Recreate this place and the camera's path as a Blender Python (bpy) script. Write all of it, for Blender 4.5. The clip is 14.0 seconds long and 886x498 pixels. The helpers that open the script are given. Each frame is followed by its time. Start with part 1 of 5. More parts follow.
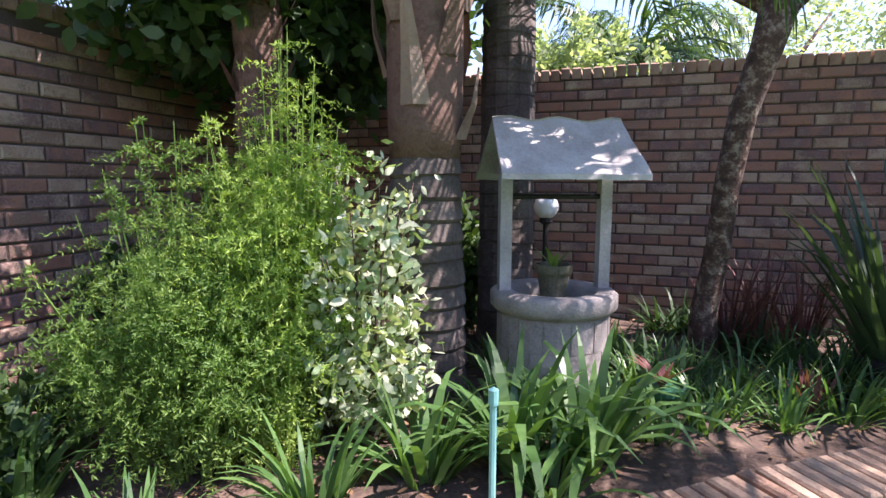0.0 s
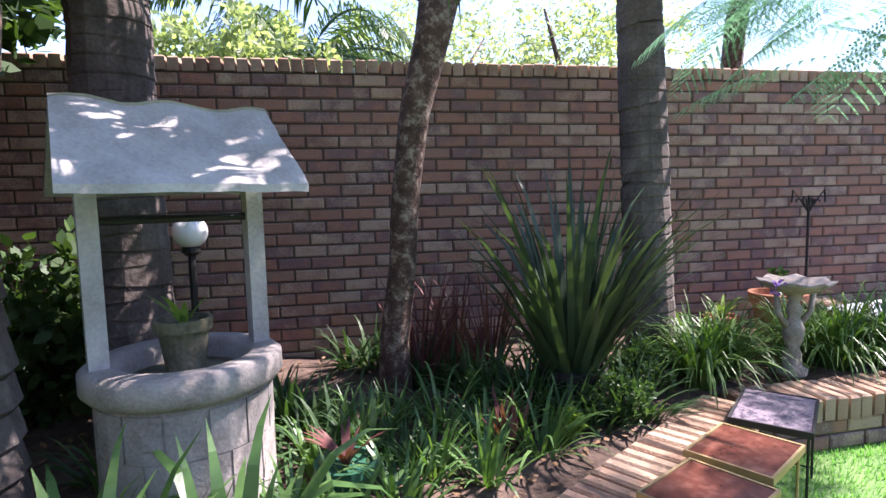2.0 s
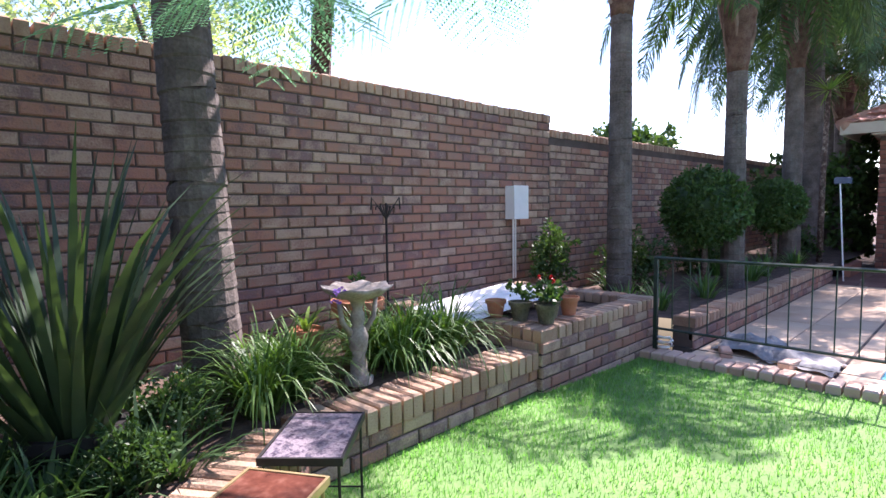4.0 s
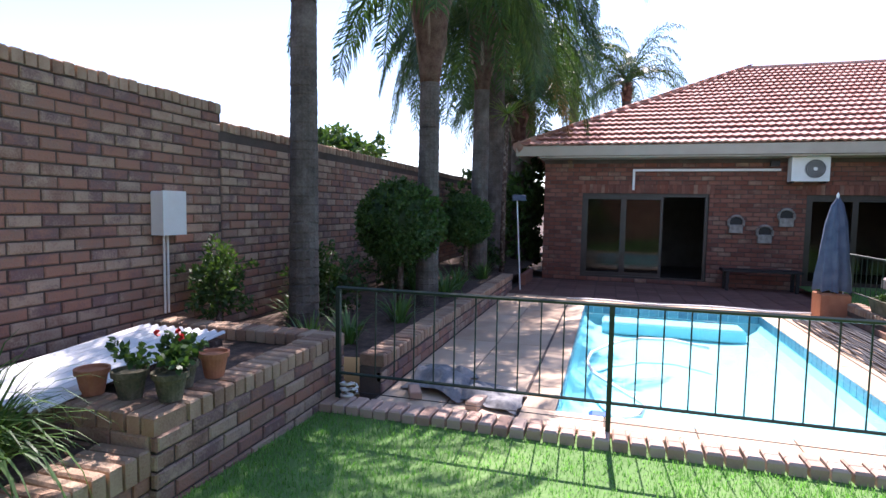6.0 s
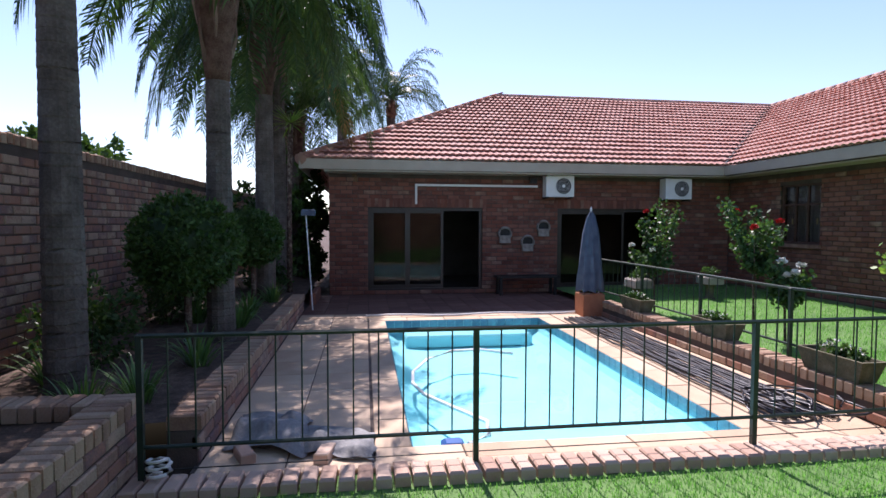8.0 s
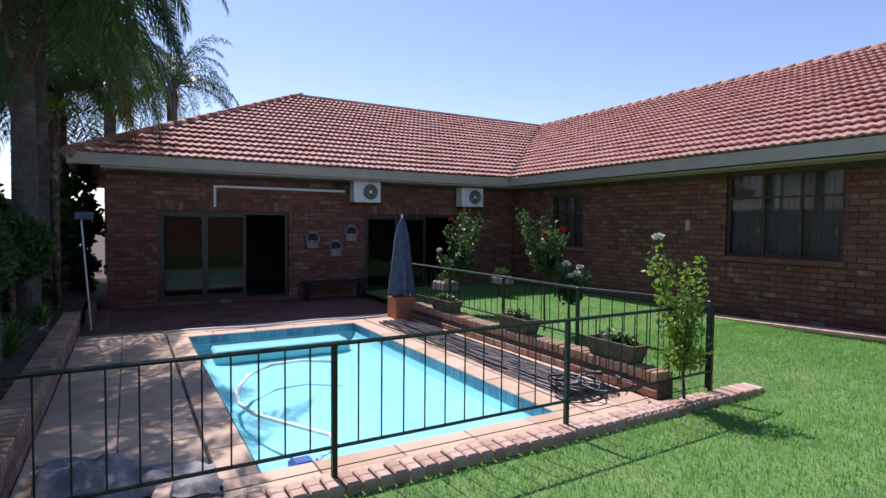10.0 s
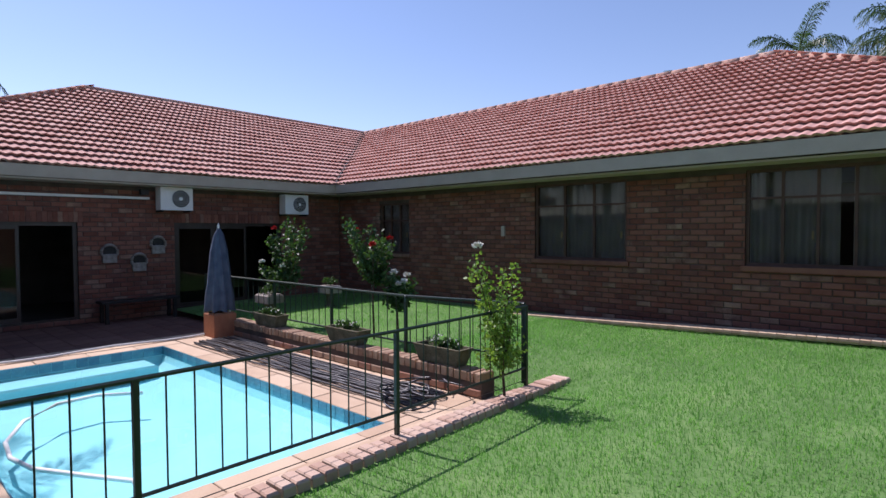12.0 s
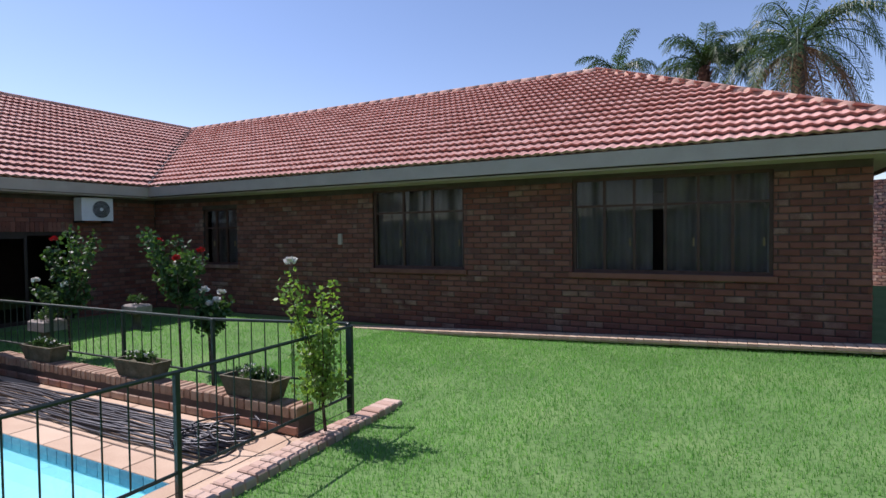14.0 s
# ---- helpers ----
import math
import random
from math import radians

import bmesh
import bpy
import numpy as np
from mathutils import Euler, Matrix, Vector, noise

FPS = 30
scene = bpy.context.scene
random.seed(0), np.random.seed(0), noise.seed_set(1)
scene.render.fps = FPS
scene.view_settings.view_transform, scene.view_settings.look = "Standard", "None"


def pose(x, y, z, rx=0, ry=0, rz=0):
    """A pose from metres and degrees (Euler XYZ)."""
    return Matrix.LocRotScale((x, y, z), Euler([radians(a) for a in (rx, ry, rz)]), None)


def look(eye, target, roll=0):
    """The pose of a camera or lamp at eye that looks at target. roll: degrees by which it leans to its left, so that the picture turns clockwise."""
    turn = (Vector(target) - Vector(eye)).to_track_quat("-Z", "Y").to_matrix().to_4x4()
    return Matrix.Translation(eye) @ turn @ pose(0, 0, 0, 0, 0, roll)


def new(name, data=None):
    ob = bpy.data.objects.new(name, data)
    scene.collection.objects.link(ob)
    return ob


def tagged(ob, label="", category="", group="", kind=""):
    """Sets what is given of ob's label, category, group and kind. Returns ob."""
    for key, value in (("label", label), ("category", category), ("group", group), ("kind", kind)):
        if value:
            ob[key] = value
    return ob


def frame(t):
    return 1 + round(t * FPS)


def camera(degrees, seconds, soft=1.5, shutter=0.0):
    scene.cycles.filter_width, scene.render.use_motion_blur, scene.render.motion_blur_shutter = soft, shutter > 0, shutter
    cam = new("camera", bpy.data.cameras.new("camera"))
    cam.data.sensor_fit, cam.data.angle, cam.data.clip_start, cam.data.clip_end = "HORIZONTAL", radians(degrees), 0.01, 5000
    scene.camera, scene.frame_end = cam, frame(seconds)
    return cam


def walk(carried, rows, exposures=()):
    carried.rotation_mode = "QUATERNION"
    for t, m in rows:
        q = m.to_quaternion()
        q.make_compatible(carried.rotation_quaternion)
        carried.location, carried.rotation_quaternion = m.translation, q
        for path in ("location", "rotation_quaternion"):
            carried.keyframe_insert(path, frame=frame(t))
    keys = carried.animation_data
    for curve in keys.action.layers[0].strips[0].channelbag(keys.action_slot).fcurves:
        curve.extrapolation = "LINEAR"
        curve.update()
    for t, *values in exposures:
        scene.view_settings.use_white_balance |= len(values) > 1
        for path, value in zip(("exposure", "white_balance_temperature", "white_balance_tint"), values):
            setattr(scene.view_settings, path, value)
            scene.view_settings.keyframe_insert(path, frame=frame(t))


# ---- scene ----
cam = camera(77.5, 14.0)
PATH = [
    (0, (0.038, -0.153, 1.536), (-0.615, 1.722, 1.294), 0.2),
    (0.5, (0.004, 0.123, 1.532), (-0.465, 2.053, 1.298), -0.1),
    (1, (0.042, 0.369, 1.519), (-0.185, 2.343, 1.29), -0.1),
    (1.5, (0.144, 0.613, 1.501), (0.197, 2.602, 1.293), -0.6),
    (2, (0.231, 0.806, 1.516), (0.597, 2.763, 1.326), -1.3),
    (2.5, (0.339, 0.974, 1.495), (1.046, 2.838, 1.328), -2.5),
    (3, (0.562, 1.061, 1.498), (1.552, 2.792, 1.348), -2.7),
    (3.5, (0.8, 1.08, 1.477), (2.03, 2.651, 1.344), -2.2),
    (4, (1.098, 1.046, 1.42), (2.506, 2.459, 1.263), -0.8),
    (4.2, (1.232, 1.032, 1.41), (2.704, 2.376, 1.242), -0.1),
    (6.3, (2.554, 1.381, 1.541), (4.499, 1.826, 1.411), 0.8),
    (6.5, (2.641, 1.429, 1.54), (4.604, 1.792, 1.421), 0.7),
    (7, (2.754, 1.618, 1.545), (4.745, 1.773, 1.44), 0.7),
    (7.5, (2.797, 1.821, 1.573), (4.794, 1.752, 1.477), 0.3),
    (8, (2.805, 2.017, 1.584), (4.783, 1.736, 1.491), 0.2),
    (8.5, (2.821, 2.222, 1.596), (4.761, 1.743, 1.507), 0.1),
    (9, (2.848, 2.357, 1.62), (4.728, 1.68, 1.532), 0.4),
    (11.3, (2.892, 2.494, 1.732), (4.4, 1.182, 1.662), -0.1),
    (11.5, (2.893, 2.479, 1.735), (4.358, 1.119, 1.669), -0.2),
    (12, (2.927, 2.412, 1.737), (4.279, 0.94, 1.672), -0.3),
    (12.5, (2.978, 2.227, 1.752), (4.232, 0.67, 1.685), -0.3),
    (13, (3.003, 1.996, 1.772), (4.171, 0.374, 1.697), -0.5),
    (13.5, (3.026, 1.797, 1.802), (4.091, 0.106, 1.728), -0.6),
    (14, (3.022, 1.706, 1.816), (3.947, -0.067, 1.76), -0.7),
]
walk(cam, [(t, look(eye, target, roll)) for t, eye, target, roll in PATH],
     [(0, 1.85, 6300, 32), (1.5, 2.0, 6250, 31), (4.2, 2.0, 6250, 31), (6.5, 1.32, 6250, 27), (9, .63, 6150, 27), (11.3, .34, 6080, 27), (14, .365, 6080, 25)])

# ---- light ----
SUN = Vector((0.6, 0.03, 0.8)).normalized()
world = bpy.data.worlds.new("sky")
scene.world = world
world.use_nodes = True
wn = world.node_tree.nodes
sky = wn.new("ShaderNodeTexSky")
sky.sky_type, sky.sun_disc = "NISHITA", False
sky.sun_elevation, sky.sun_rotation = math.asin(SUN.z), math.atan2(SUN.x, SUN.y)
sky.air_density, sky.dust_density = 1.0, 0.15
wn["Background"].inputs["Strength"].default_value = 0.115
world.node_tree.links.new(sky.outputs[0], wn["Background"].inputs["Color"])
sun = new("sun", bpy.data.lights.new("sun", "SUN"))
sun.data.energy, sun.data.angle, sun.data.color = 4.8, radians(0.5), (1, 0.95, 0.87)
sun.matrix_world = look(SUN * 60, (0, 0, 0))


# ---- materials ----
def material(name, colours, rough=0.8, scale=6.0, bump=0.2, fine=60.0, metal=0.0, piece=0.0, leaf=0.0, spec=0.3, through_tint=(1.5, 1.6, 0.6)):
    """colours: two to five stops, spread by noise and, by the share `piece`, from piece to piece."""
    m = bpy.data.materials.new(name)
    m.use_nodes = True
    n, link = m.node_tree.nodes, m.node_tree.links.new
    b = n["Principled BSDF"]
    coord = n.new("ShaderNodeTexCoord")
    big, small = n.new("ShaderNodeTexNoise"), n.new("ShaderNodeTexNoise")
    for tex, s, d in ((big, scale, 3), (small, fine, 4)):
        link(coord.outputs["Object"], tex.inputs["Vector"])
        tex.inputs["Scale"].default_value, tex.inputs["Detail"].default_value = s, d
    geo, info = n.new("ShaderNodeNewGeometry"), n.new("ShaderNodeObjectInfo")
    add, frac = n.new("ShaderNodeMath"), n.new("ShaderNodeMath")
    add.operation, frac.operation = "ADD", "FRACT"
    link(geo.outputs["Random Per Island"], add.inputs[0])
    link(info.outputs["Random"], add.inputs[1])
    link(add.outputs[0], frac.inputs[0])
    grain = n.new("ShaderNodeMix")
    grain.inputs[0].default_value = 0.35
    link(big.outputs[0], grain.inputs[2])
    link(small.outputs[0], grain.inputs[3])
    wide = n.new("ShaderNodeMapRange")
    wide.inputs[1].default_value, wide.inputs[2].default_value = 0.3, 0.7
    link(grain.outputs[0], wide.inputs[0])
    mix = n.new("ShaderNodeMix")
    mix.inputs[0].default_value = piece
    link(wide.outputs[0], mix.inputs[2])
    link(frac.outputs[0], mix.inputs[3])
    ramp = n.new("ShaderNodeValToRGB")
    while len(ramp.color_ramp.elements) < len(colours):
        ramp.color_ramp.elements.new(0.5)
    for i, c in enumerate(colours):
        e = ramp.color_ramp.elements[i]
        e.position = i / (len(colours) - 1)
        e.color = (*c, 1)
    link(mix.outputs[0], ramp.inputs[0])
    link(ramp.outputs[0], b.inputs["Base Color"])
    b.inputs["Roughness"].default_value, b.inputs["Metallic"].default_value = rough, metal
    b.inputs["Specular IOR Level"].default_value = spec
    if bump:
        bp = n.new("ShaderNodeBump")
        bp.inputs["Strength"].default_value, bp.inputs["Distance"].default_value = bump, 0.02
        link(grain.outputs[0], bp.inputs["Height"])
        link(bp.outputs[0], b.inputs["Normal"])
    if leaf:
        tr, ms = n.new("ShaderNodeBsdfTranslucent"), n.new("ShaderNodeMixShader")
        gain = n.new("ShaderNodeMix")
        gain.data_type, gain.blend_type = "RGBA", "MULTIPLY"
        gain.inputs[0].default_value = 1
        gain.inputs[7].default_value = (*through_tint, 1)
        link(ramp.outputs[0], gain.inputs[6])
        link(gain.outputs[2], tr.inputs["Color"])
        ms.inputs[0].default_value = leaf
        link(b.outputs[0], ms.inputs[1])
        link(tr.outputs[0], ms.inputs[2])
        link(ms.outputs[0], n["Material Output"].inputs["Surface"])
    return m


BRICK = material("brick", [(.12, .073, .06), (.28, .165, .12), (.42, .30, .215), (.19, .118, .11), (.34, .17, .115), (.27, .172, .13), (.53, .41, .28)], .92, 6, .9, 70, piece=.68)
BRICK_DARK = material("house brick", [(.10, .042, .034), (.21, .075, .05), (.26, .115, .08), (.15, .06, .046), (.40, .26, .18)], .9, 5, .4, 90, piece=.75)
COPING = material("coping brick", [(.17, .095, .07), (.31, .195, .13), (.41, .29, .2), (.25, .145, .10)], .92, 8, .8, 80, piece=.6)
MORTAR = material("mortar", [(.065, .05, .042), (.13, .10, .085)], .95, 4, .4, 80)
PAVING = material("paving", [(.38, .25, .165), (.54, .40, .28), (.62, .48, .35)], .85, 2.2, .4, 70, piece=.5)
# reddish paving, darkened to deepen the house shadow on the patio
PATIO_SHADED = material("reddish patio paving darkened for shade", [(.11, .05, .04), (.17, .085, .065), (.23, .12, .095)], .7, 4, .2, 60, piece=.5)
KERB = material("kerb brick", [(.36, .22, .16), (.5, .35, .27), (.56, .43, .34)], .85, 6, .4, 80, piece=.7)
SOIL = material("soil", [(.035, .024, .018), (.09, .06, .045), (.16, .11, .08)], .95, 9, .8, 50)
LAWN = material("lawn", [(.075, .15, .04), (.11, .205, .06), (.16, .25, .085)], .9, 1.2, .6, 40)
GRASS = material("grass", [(.105, .225, .062), (.148, .305, .09), (.225, .39, .128)], .6, 1.5, 0, 30, piece=.5, leaf=.5, through_tint=(1.2, 1.6, .75))
TILE = material("roof tile", [(.35, .16, .125), (.46, .235, .19), (.54, .32, .27), (.43, .215, .17)], .85, 2.2, .3, 60, piece=.4)
RIDGE = material("ridge mortar and tile", [(.28, .15, .11), (.40, .24, .18), (.50, .36, .29)], .9, 4, .5, 50, piece=.5)
FASCIA = material("fascia paint", [(.40, .34, .275), (.48, .42, .345)], .6, 3, .1, 60)
WHITE = material("white paint", [(.7, .69, .66), (.8, .79, .77)], .5, 4, .05, 60)
GREEN_STEEL = material("dark green steel", [(.008, .02, .014), (.02, .04, .028)], .45, 20, .1, 90, spec=.5)
CONCRETE = material("concrete", [(.17, .148, .13), (.31, .28, .25), (.42, .385, .35)], .9, 5, .5, 70)
CONCRETE_PALE = material("pale cement roof", [(.25, .232, .215), (.37, .35, .33), (.47, .45, .43)], .9, 5, .4, 60)
CONCRETE_DARK = material("mossy concrete", [(.05, .055, .035), (.12, .11, .07), (.2, .18, .13)], .95, 8, .6, 60)
POOL = material("pool plaster", [(.30, .66, .73), (.38, .74, .79)], .7, 1.5, .05, 30)
WATERLINE = material("waterline tile", [(.03, .13, .2), (.07, .24, .33), (.14, .38, .45)], .3, 14, .1, 40, piece=.6, spec=.5)
BARK = material("palm bark", [(.045, .036, .03), (.10, .082, .07), (.17, .145, .125)], .95, 5, .9, 45)
BARK_DARK = material("mossy bark", [(.035, .022, .018), (.09, .055, .042), (.34, .28, .22)], .95, 16, 1, 60)
SHEATH = material("palm sheath", [(.03, .016, .012), (.08, .042, .03), (.16, .10, .075), (.055, .03, .022)], .95, 9, 1, 50, piece=.5)
LEAF_BASE = material("old palm leaf base", [(.07, .042, .03), (.16, .105, .075), (.27, .2, .155), (.11, .068, .05)], .9, 8, .8, 50, piece=.7)
PALM = material("palm leaf", [(.022, .05, .018), (.045, .09, .032), (.085, .14, .05)], .4, 2, 0, 20, piece=.6, leaf=.3)
DEAD = material("dead palm leaf", [(.16, .09, .045), (.27, .17, .1)], .8, 3, 0, 20, piece=.6, leaf=.2)
FERN = material("feathery fern", [(.09, .16, .03), (.22, .34, .07), (.42, .52, .15)], .6, 2, 0, 20, piece=.5, leaf=.45)
# darker copy of the fern colours, with the corner's shade painted in
FERN_SHADED = material("feathery fern darkened for shade", [(.045, .10, .022), (.11, .20, .045), (.22, .32, .075)], .6, 2, 0, 20, piece=.5, leaf=.4)
VARIEG = material("variegated leaf", [(.085, .16, .06), (.2, .29, .15), (.5, .53, .39), (.14, .22, .10)], .5, 30, 0, 40, piece=.55, leaf=.3)
STRAP = material("strap leaf", [(.03, .08, .025), (.07, .15, .04), (.15, .26, .08)], .4, 4, 0, 20, piece=.6, leaf=.3, spec=.5)
LIRIOPE = material("clump grass leaf", [(.035, .085, .02), (.07, .15, .03), (.13, .23, .05)], .45, 4, 0, 20, piece=.6, leaf=.3, spec=.5)
SHADE_FROND = material("shade plant leaf", [(.02, .05, .02), (.04, .085, .03), (.075, .13, .05)], .5, 4, 0, 20, piece=.6, leaf=.3)
FLAX = material("flax leaf", [(.016, .034, .018), (.032, .06, .029), (.06, .10, .05)], .45, 3, 0, 20, piece=.6, leaf=.2, spec=.5)
HEDGE = material("topiary leaf", [(.02, .05, .014), (.045, .092, .023), (.092, .155, .042)], .5, 4, 0, 20, piece=.6, leaf=.25)
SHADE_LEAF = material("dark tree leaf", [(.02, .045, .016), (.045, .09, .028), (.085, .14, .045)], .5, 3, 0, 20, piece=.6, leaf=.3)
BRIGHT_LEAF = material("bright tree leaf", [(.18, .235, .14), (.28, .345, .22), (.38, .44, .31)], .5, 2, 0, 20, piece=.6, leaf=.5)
FEATHER = material("feathery tree leaf", [(.10, .20, .13), (.17, .29, .2), (.26, .39, .28)], .45, 3, 0, 20, piece=.6, leaf=.45, through_tint=(1.15, 1.5, 1.1))
ROSE_LEAF = material("rose leaf", [(.022, .055, .02), (.045, .095, .032), (.085, .15, .055)], .45, 4, 0, 20, piece=.6, leaf=.3)
CLIMB_LEAF = material("climber leaf", [(.09, .17, .04), (.16, .27, .06), (.25, .36, .1)], .45, 4, 0, 20, piece=.6, leaf=.4)
RED = material("red petal", [(.45, .015, .015), (.65, .03, .03)], .5, 8, 0, 20, piece=.5)
WHITE_PETAL = material("white petal", [(.75, .72, .62), (.85, .83, .78)], .5, 8, 0, 20, piece=.5)
MAUVE = material("mauve petal", [(.3, .12, .5), (.45, .22, .65)], .5, 8, 0, 20, piece=.5)
DRY = material("dry red leaf", [(.07, .025, .025), (.14, .05, .045), (.2, .1, .08)], .6, 5, 0, 20, piece=.6, leaf=.2)
TERRACOTTA = material("terracotta", [(.34, .13, .07), (.46, .2, .11)], .85, 7, .2, 60)
GREEN_POT = material("green plastic", [(.02, .08, .045), (.035, .12, .07)], .4, 6, .05, 40)
NAVY = material("navy canvas", [(.05, .06, .10), (.09, .11, .16), (.13, .15, .2)], .85, 5, .3, 120)
BLACK_HOSE = material("black hose", [(.012, .012, .016), (.035, .035, .045)], .4, 8, .05, 40, spec=.5)
DARK_METAL = material("dark metal", [(.012, .012, .012), (.03, .028, .026)], .5, 10, .1, 60)
ALU = material("dark bronze aluminium", [(.025, .017, .013), (.05, .034, .027)], .4, 6, .05, 40, spec=.5)
WINDOW_STEEL = material("brown window paint", [(.07, .035, .025), (.12, .065, .048)], .5, 6, .05, 40)
BROWN_TILE = material("brown marbled tile", [(.06, .018, .012), (.12, .04, .026), (.22, .1, .07)], .25, 9, .05, 30, spec=.5)
BLUE_MOSAIC = material("blue grey mosaic", [(.02, .016, .026), (.07, .055, .08), (.24, .2, .22), (.04, .033, .055), (.15, .12, .15)], .35, 14, .3, 80, spec=.5)
BRASS = material("worn brass", [(.3, .22, .1), (.42, .32, .17)], .5, 10, .1, 60, metal=.6)
CURTAIN = material("curtain", [(.34, .305, .28), (.48, .44, .41)], .9, 3, .1, 60)
TARP = material("grey cover sheet", [(.12, .12, .125), (.22, .22, .22), (.32, .31, .3)], .7, 4, .5, 40)
STONE = material("statue stone", [(.13, .115, .095), (.25, .22, .19), (.38, .35, .31)], .9, 10, .4, 60)
# room walls and floor, coloured dark to look unlit behind the glass
ROOM_SHADE = material("room surface darkened for shade", [(.08, .07, .06), (.14, .12, .1)], .9, 3, .05, 40)
BLUE = material("blue plastic", [(.02, .08, .25), (.04, .12, .35)], .4, 5, .05, 30)
TEAL = material("teal pipe", [(.12, .3, .3), (.2, .42, .42)], .45, 9, .1, 50)
OPAL = material("opal glass globe", [(.82, .82, .8), (.88, .88, .86)], .25, 3, 0, 20, spec=.5)


def glass(name, tint, ior, ripple=0.0, coat=0.0):
    """Clear panes and water: tinted see-through with a Fresnel gloss."""
    m = bpy.data.materials.new(name)
    m.use_nodes = True
    n, link = m.node_tree.nodes, m.node_tree.links.new
    clear, gloss, mix, fres = n.new("ShaderNodeBsdfTransparent"), n.new("ShaderNodeBsdfGlossy"), n.new("ShaderNodeMixShader"), n.new("ShaderNodeFresnel")
    clear.inputs[0].default_value = (*tint, 1)
    gloss.inputs["Roughness"].default_value = .01
    fres.inputs[0].default_value = ior
    if ripple:
        tex, bp = n.new("ShaderNodeTexNoise"), n.new("ShaderNodeBump")
        tex.inputs["Scale"].default_value = 2.5
        bp.inputs["Strength"].default_value, bp.inputs["Distance"].default_value = ripple, .1
        link(tex.outputs[0], bp.inputs["Height"])
        link(bp.outputs[0], gloss.inputs["Normal"])
        link(bp.outputs[0], fres.inputs["Normal"])
    link(fres.outputs[0], mix.inputs[0])
    link(clear.outputs[0], mix.inputs[1])
    link(gloss.outputs[0], mix.inputs[2])
    link(mix.outputs[0], n["Material Output"].inputs["Surface"])
    return m


PANE = glass("window glass", (.78, .77, .76), 1.3)
WATER = glass("pool water", (.74, .93, .96), 1.33, .12)


# ---- mesh helpers ----
class Shape:
    """Collects vertices and faces for one mesh."""

    def __init__(self):
        self.v, self.f = [], []

    def add(self, verts, faces):
        k = len(self.v)
        self.v += [tuple(p) for p in verts]
        self.f += [tuple(i + k for i in face) for face in faces]
        return self

    def box(self, lo, hi, turn=0.0, at=(0, 0, 0), chamfer=0.0):
        x0, y0, z0 = lo
        x1, y1, z1 = hi
        c, s = math.cos(turn), math.sin(turn)
        if chamfer:
            e = chamfer
            pts = [(x0, y0, z0), (x1, y0, z0), (x1, y1, z0), (x0, y1, z0), (x0, y0, z1 - e), (x1, y0, z1 - e), (x1, y1, z1 - e), (x0, y1, z1 - e),
                   (x0 + e, y0 + e, z1), (x1 - e, y0 + e, z1), (x1 - e, y1 - e, z1), (x0 + e, y1 - e, z1)]
            fs = [(3, 2, 1, 0), (8, 9, 10, 11)]
            for a in range(4):
                b = (a + 1) % 4
                fs += [(a, b, b + 4, a + 4), (a + 4, b + 4, b + 8, a + 8)]
        else:
            pts = [(x0, y0, z0), (x1, y0, z0), (x1, y1, z0), (x0, y1, z0), (x0, y0, z1), (x1, y0, z1), (x1, y1, z1), (x0, y1, z1)]
            fs = [(3, 2, 1, 0), (4, 5, 6, 7), (0, 1, 5, 4), (1, 2, 6, 5), (2, 3, 7, 6), (3, 0, 4, 7)]
        return self.add([(at[0] + c * x - s * y, at[1] + s * x + c * y, at[2] + z) for x, y, z in pts], fs)

    def tube(self, pts, radii, n=8, cap=True):
        if not isinstance(radii, (list, tuple)):
            radii = [radii] * len(pts)
        pts = [Vector(p) for p in pts]
        rings = []
        for i, p in enumerate(pts):
            d = (pts[min(i + 1, len(pts) - 1)] - pts[max(i - 1, 0)]).normalized()
            u = d.orthogonal().normalized() if abs(d.z) < .95 else Vector((1, 0, 0))
            u = (u - d * u.dot(d)).normalized()
            w = d.cross(u)
            rings.append([p + (u * math.cos(2 * math.pi * k / n) + w * math.sin(2 * math.pi * k / n)) * radii[i] for k in range(n)])
        fs = [(i * n + k, i * n + (k + 1) % n, (i + 1) * n + (k + 1) % n, (i + 1) * n + k) for i in range(len(pts) - 1) for k in range(n)]
        if cap:
            fs += [tuple(range(n - 1, -1, -1)), tuple((len(pts) - 1) * n + k for k in range(n))]
        return self.add([q for r in rings for q in r], fs)

    def lathe(self, profile, n=20, at=(0, 0, 0)):
        pts = [(at[0] + r * math.cos(2 * math.pi * k / n), at[1] + r * math.sin(2 * math.pi * k / n), at[2] + z) for r, z in profile for k in range(n)]
        fs = [(i * n + k, i * n + (k + 1) % n, (i + 1) * n + (k + 1) % n, (i + 1) * n + k) for i in range(len(profile) - 1) for k in range(n)]
        return self.add(pts, fs)

    def blade(self, base, way, length, width, droop, steps=5, fold=0.0):
        """A strap leaf that leaves base along way and bends down."""
        p, d = Vector(base), Vector(way).normalized()
        side = d.cross(Vector((0, 0, 1)))
        side = side.normalized() if side.length > .05 else Vector((1, 0, 0))
        pts, step = [], length / steps
        for i in range(steps + 1):
            w = width * (1 - (i / steps) ** 2.2) * (.6 + .4 * min(1, i / 1.5)) + .001
            pts += [p - side * w, p + side * w]
            p = p + d * step
            d = (d - Vector((0, 0, droop * step * (1 + i * .4)))).normalized()
        return self.add(pts, [(2 * i, 2 * i + 1, 2 * i + 3, 2 * i + 2) for i in range(steps)])

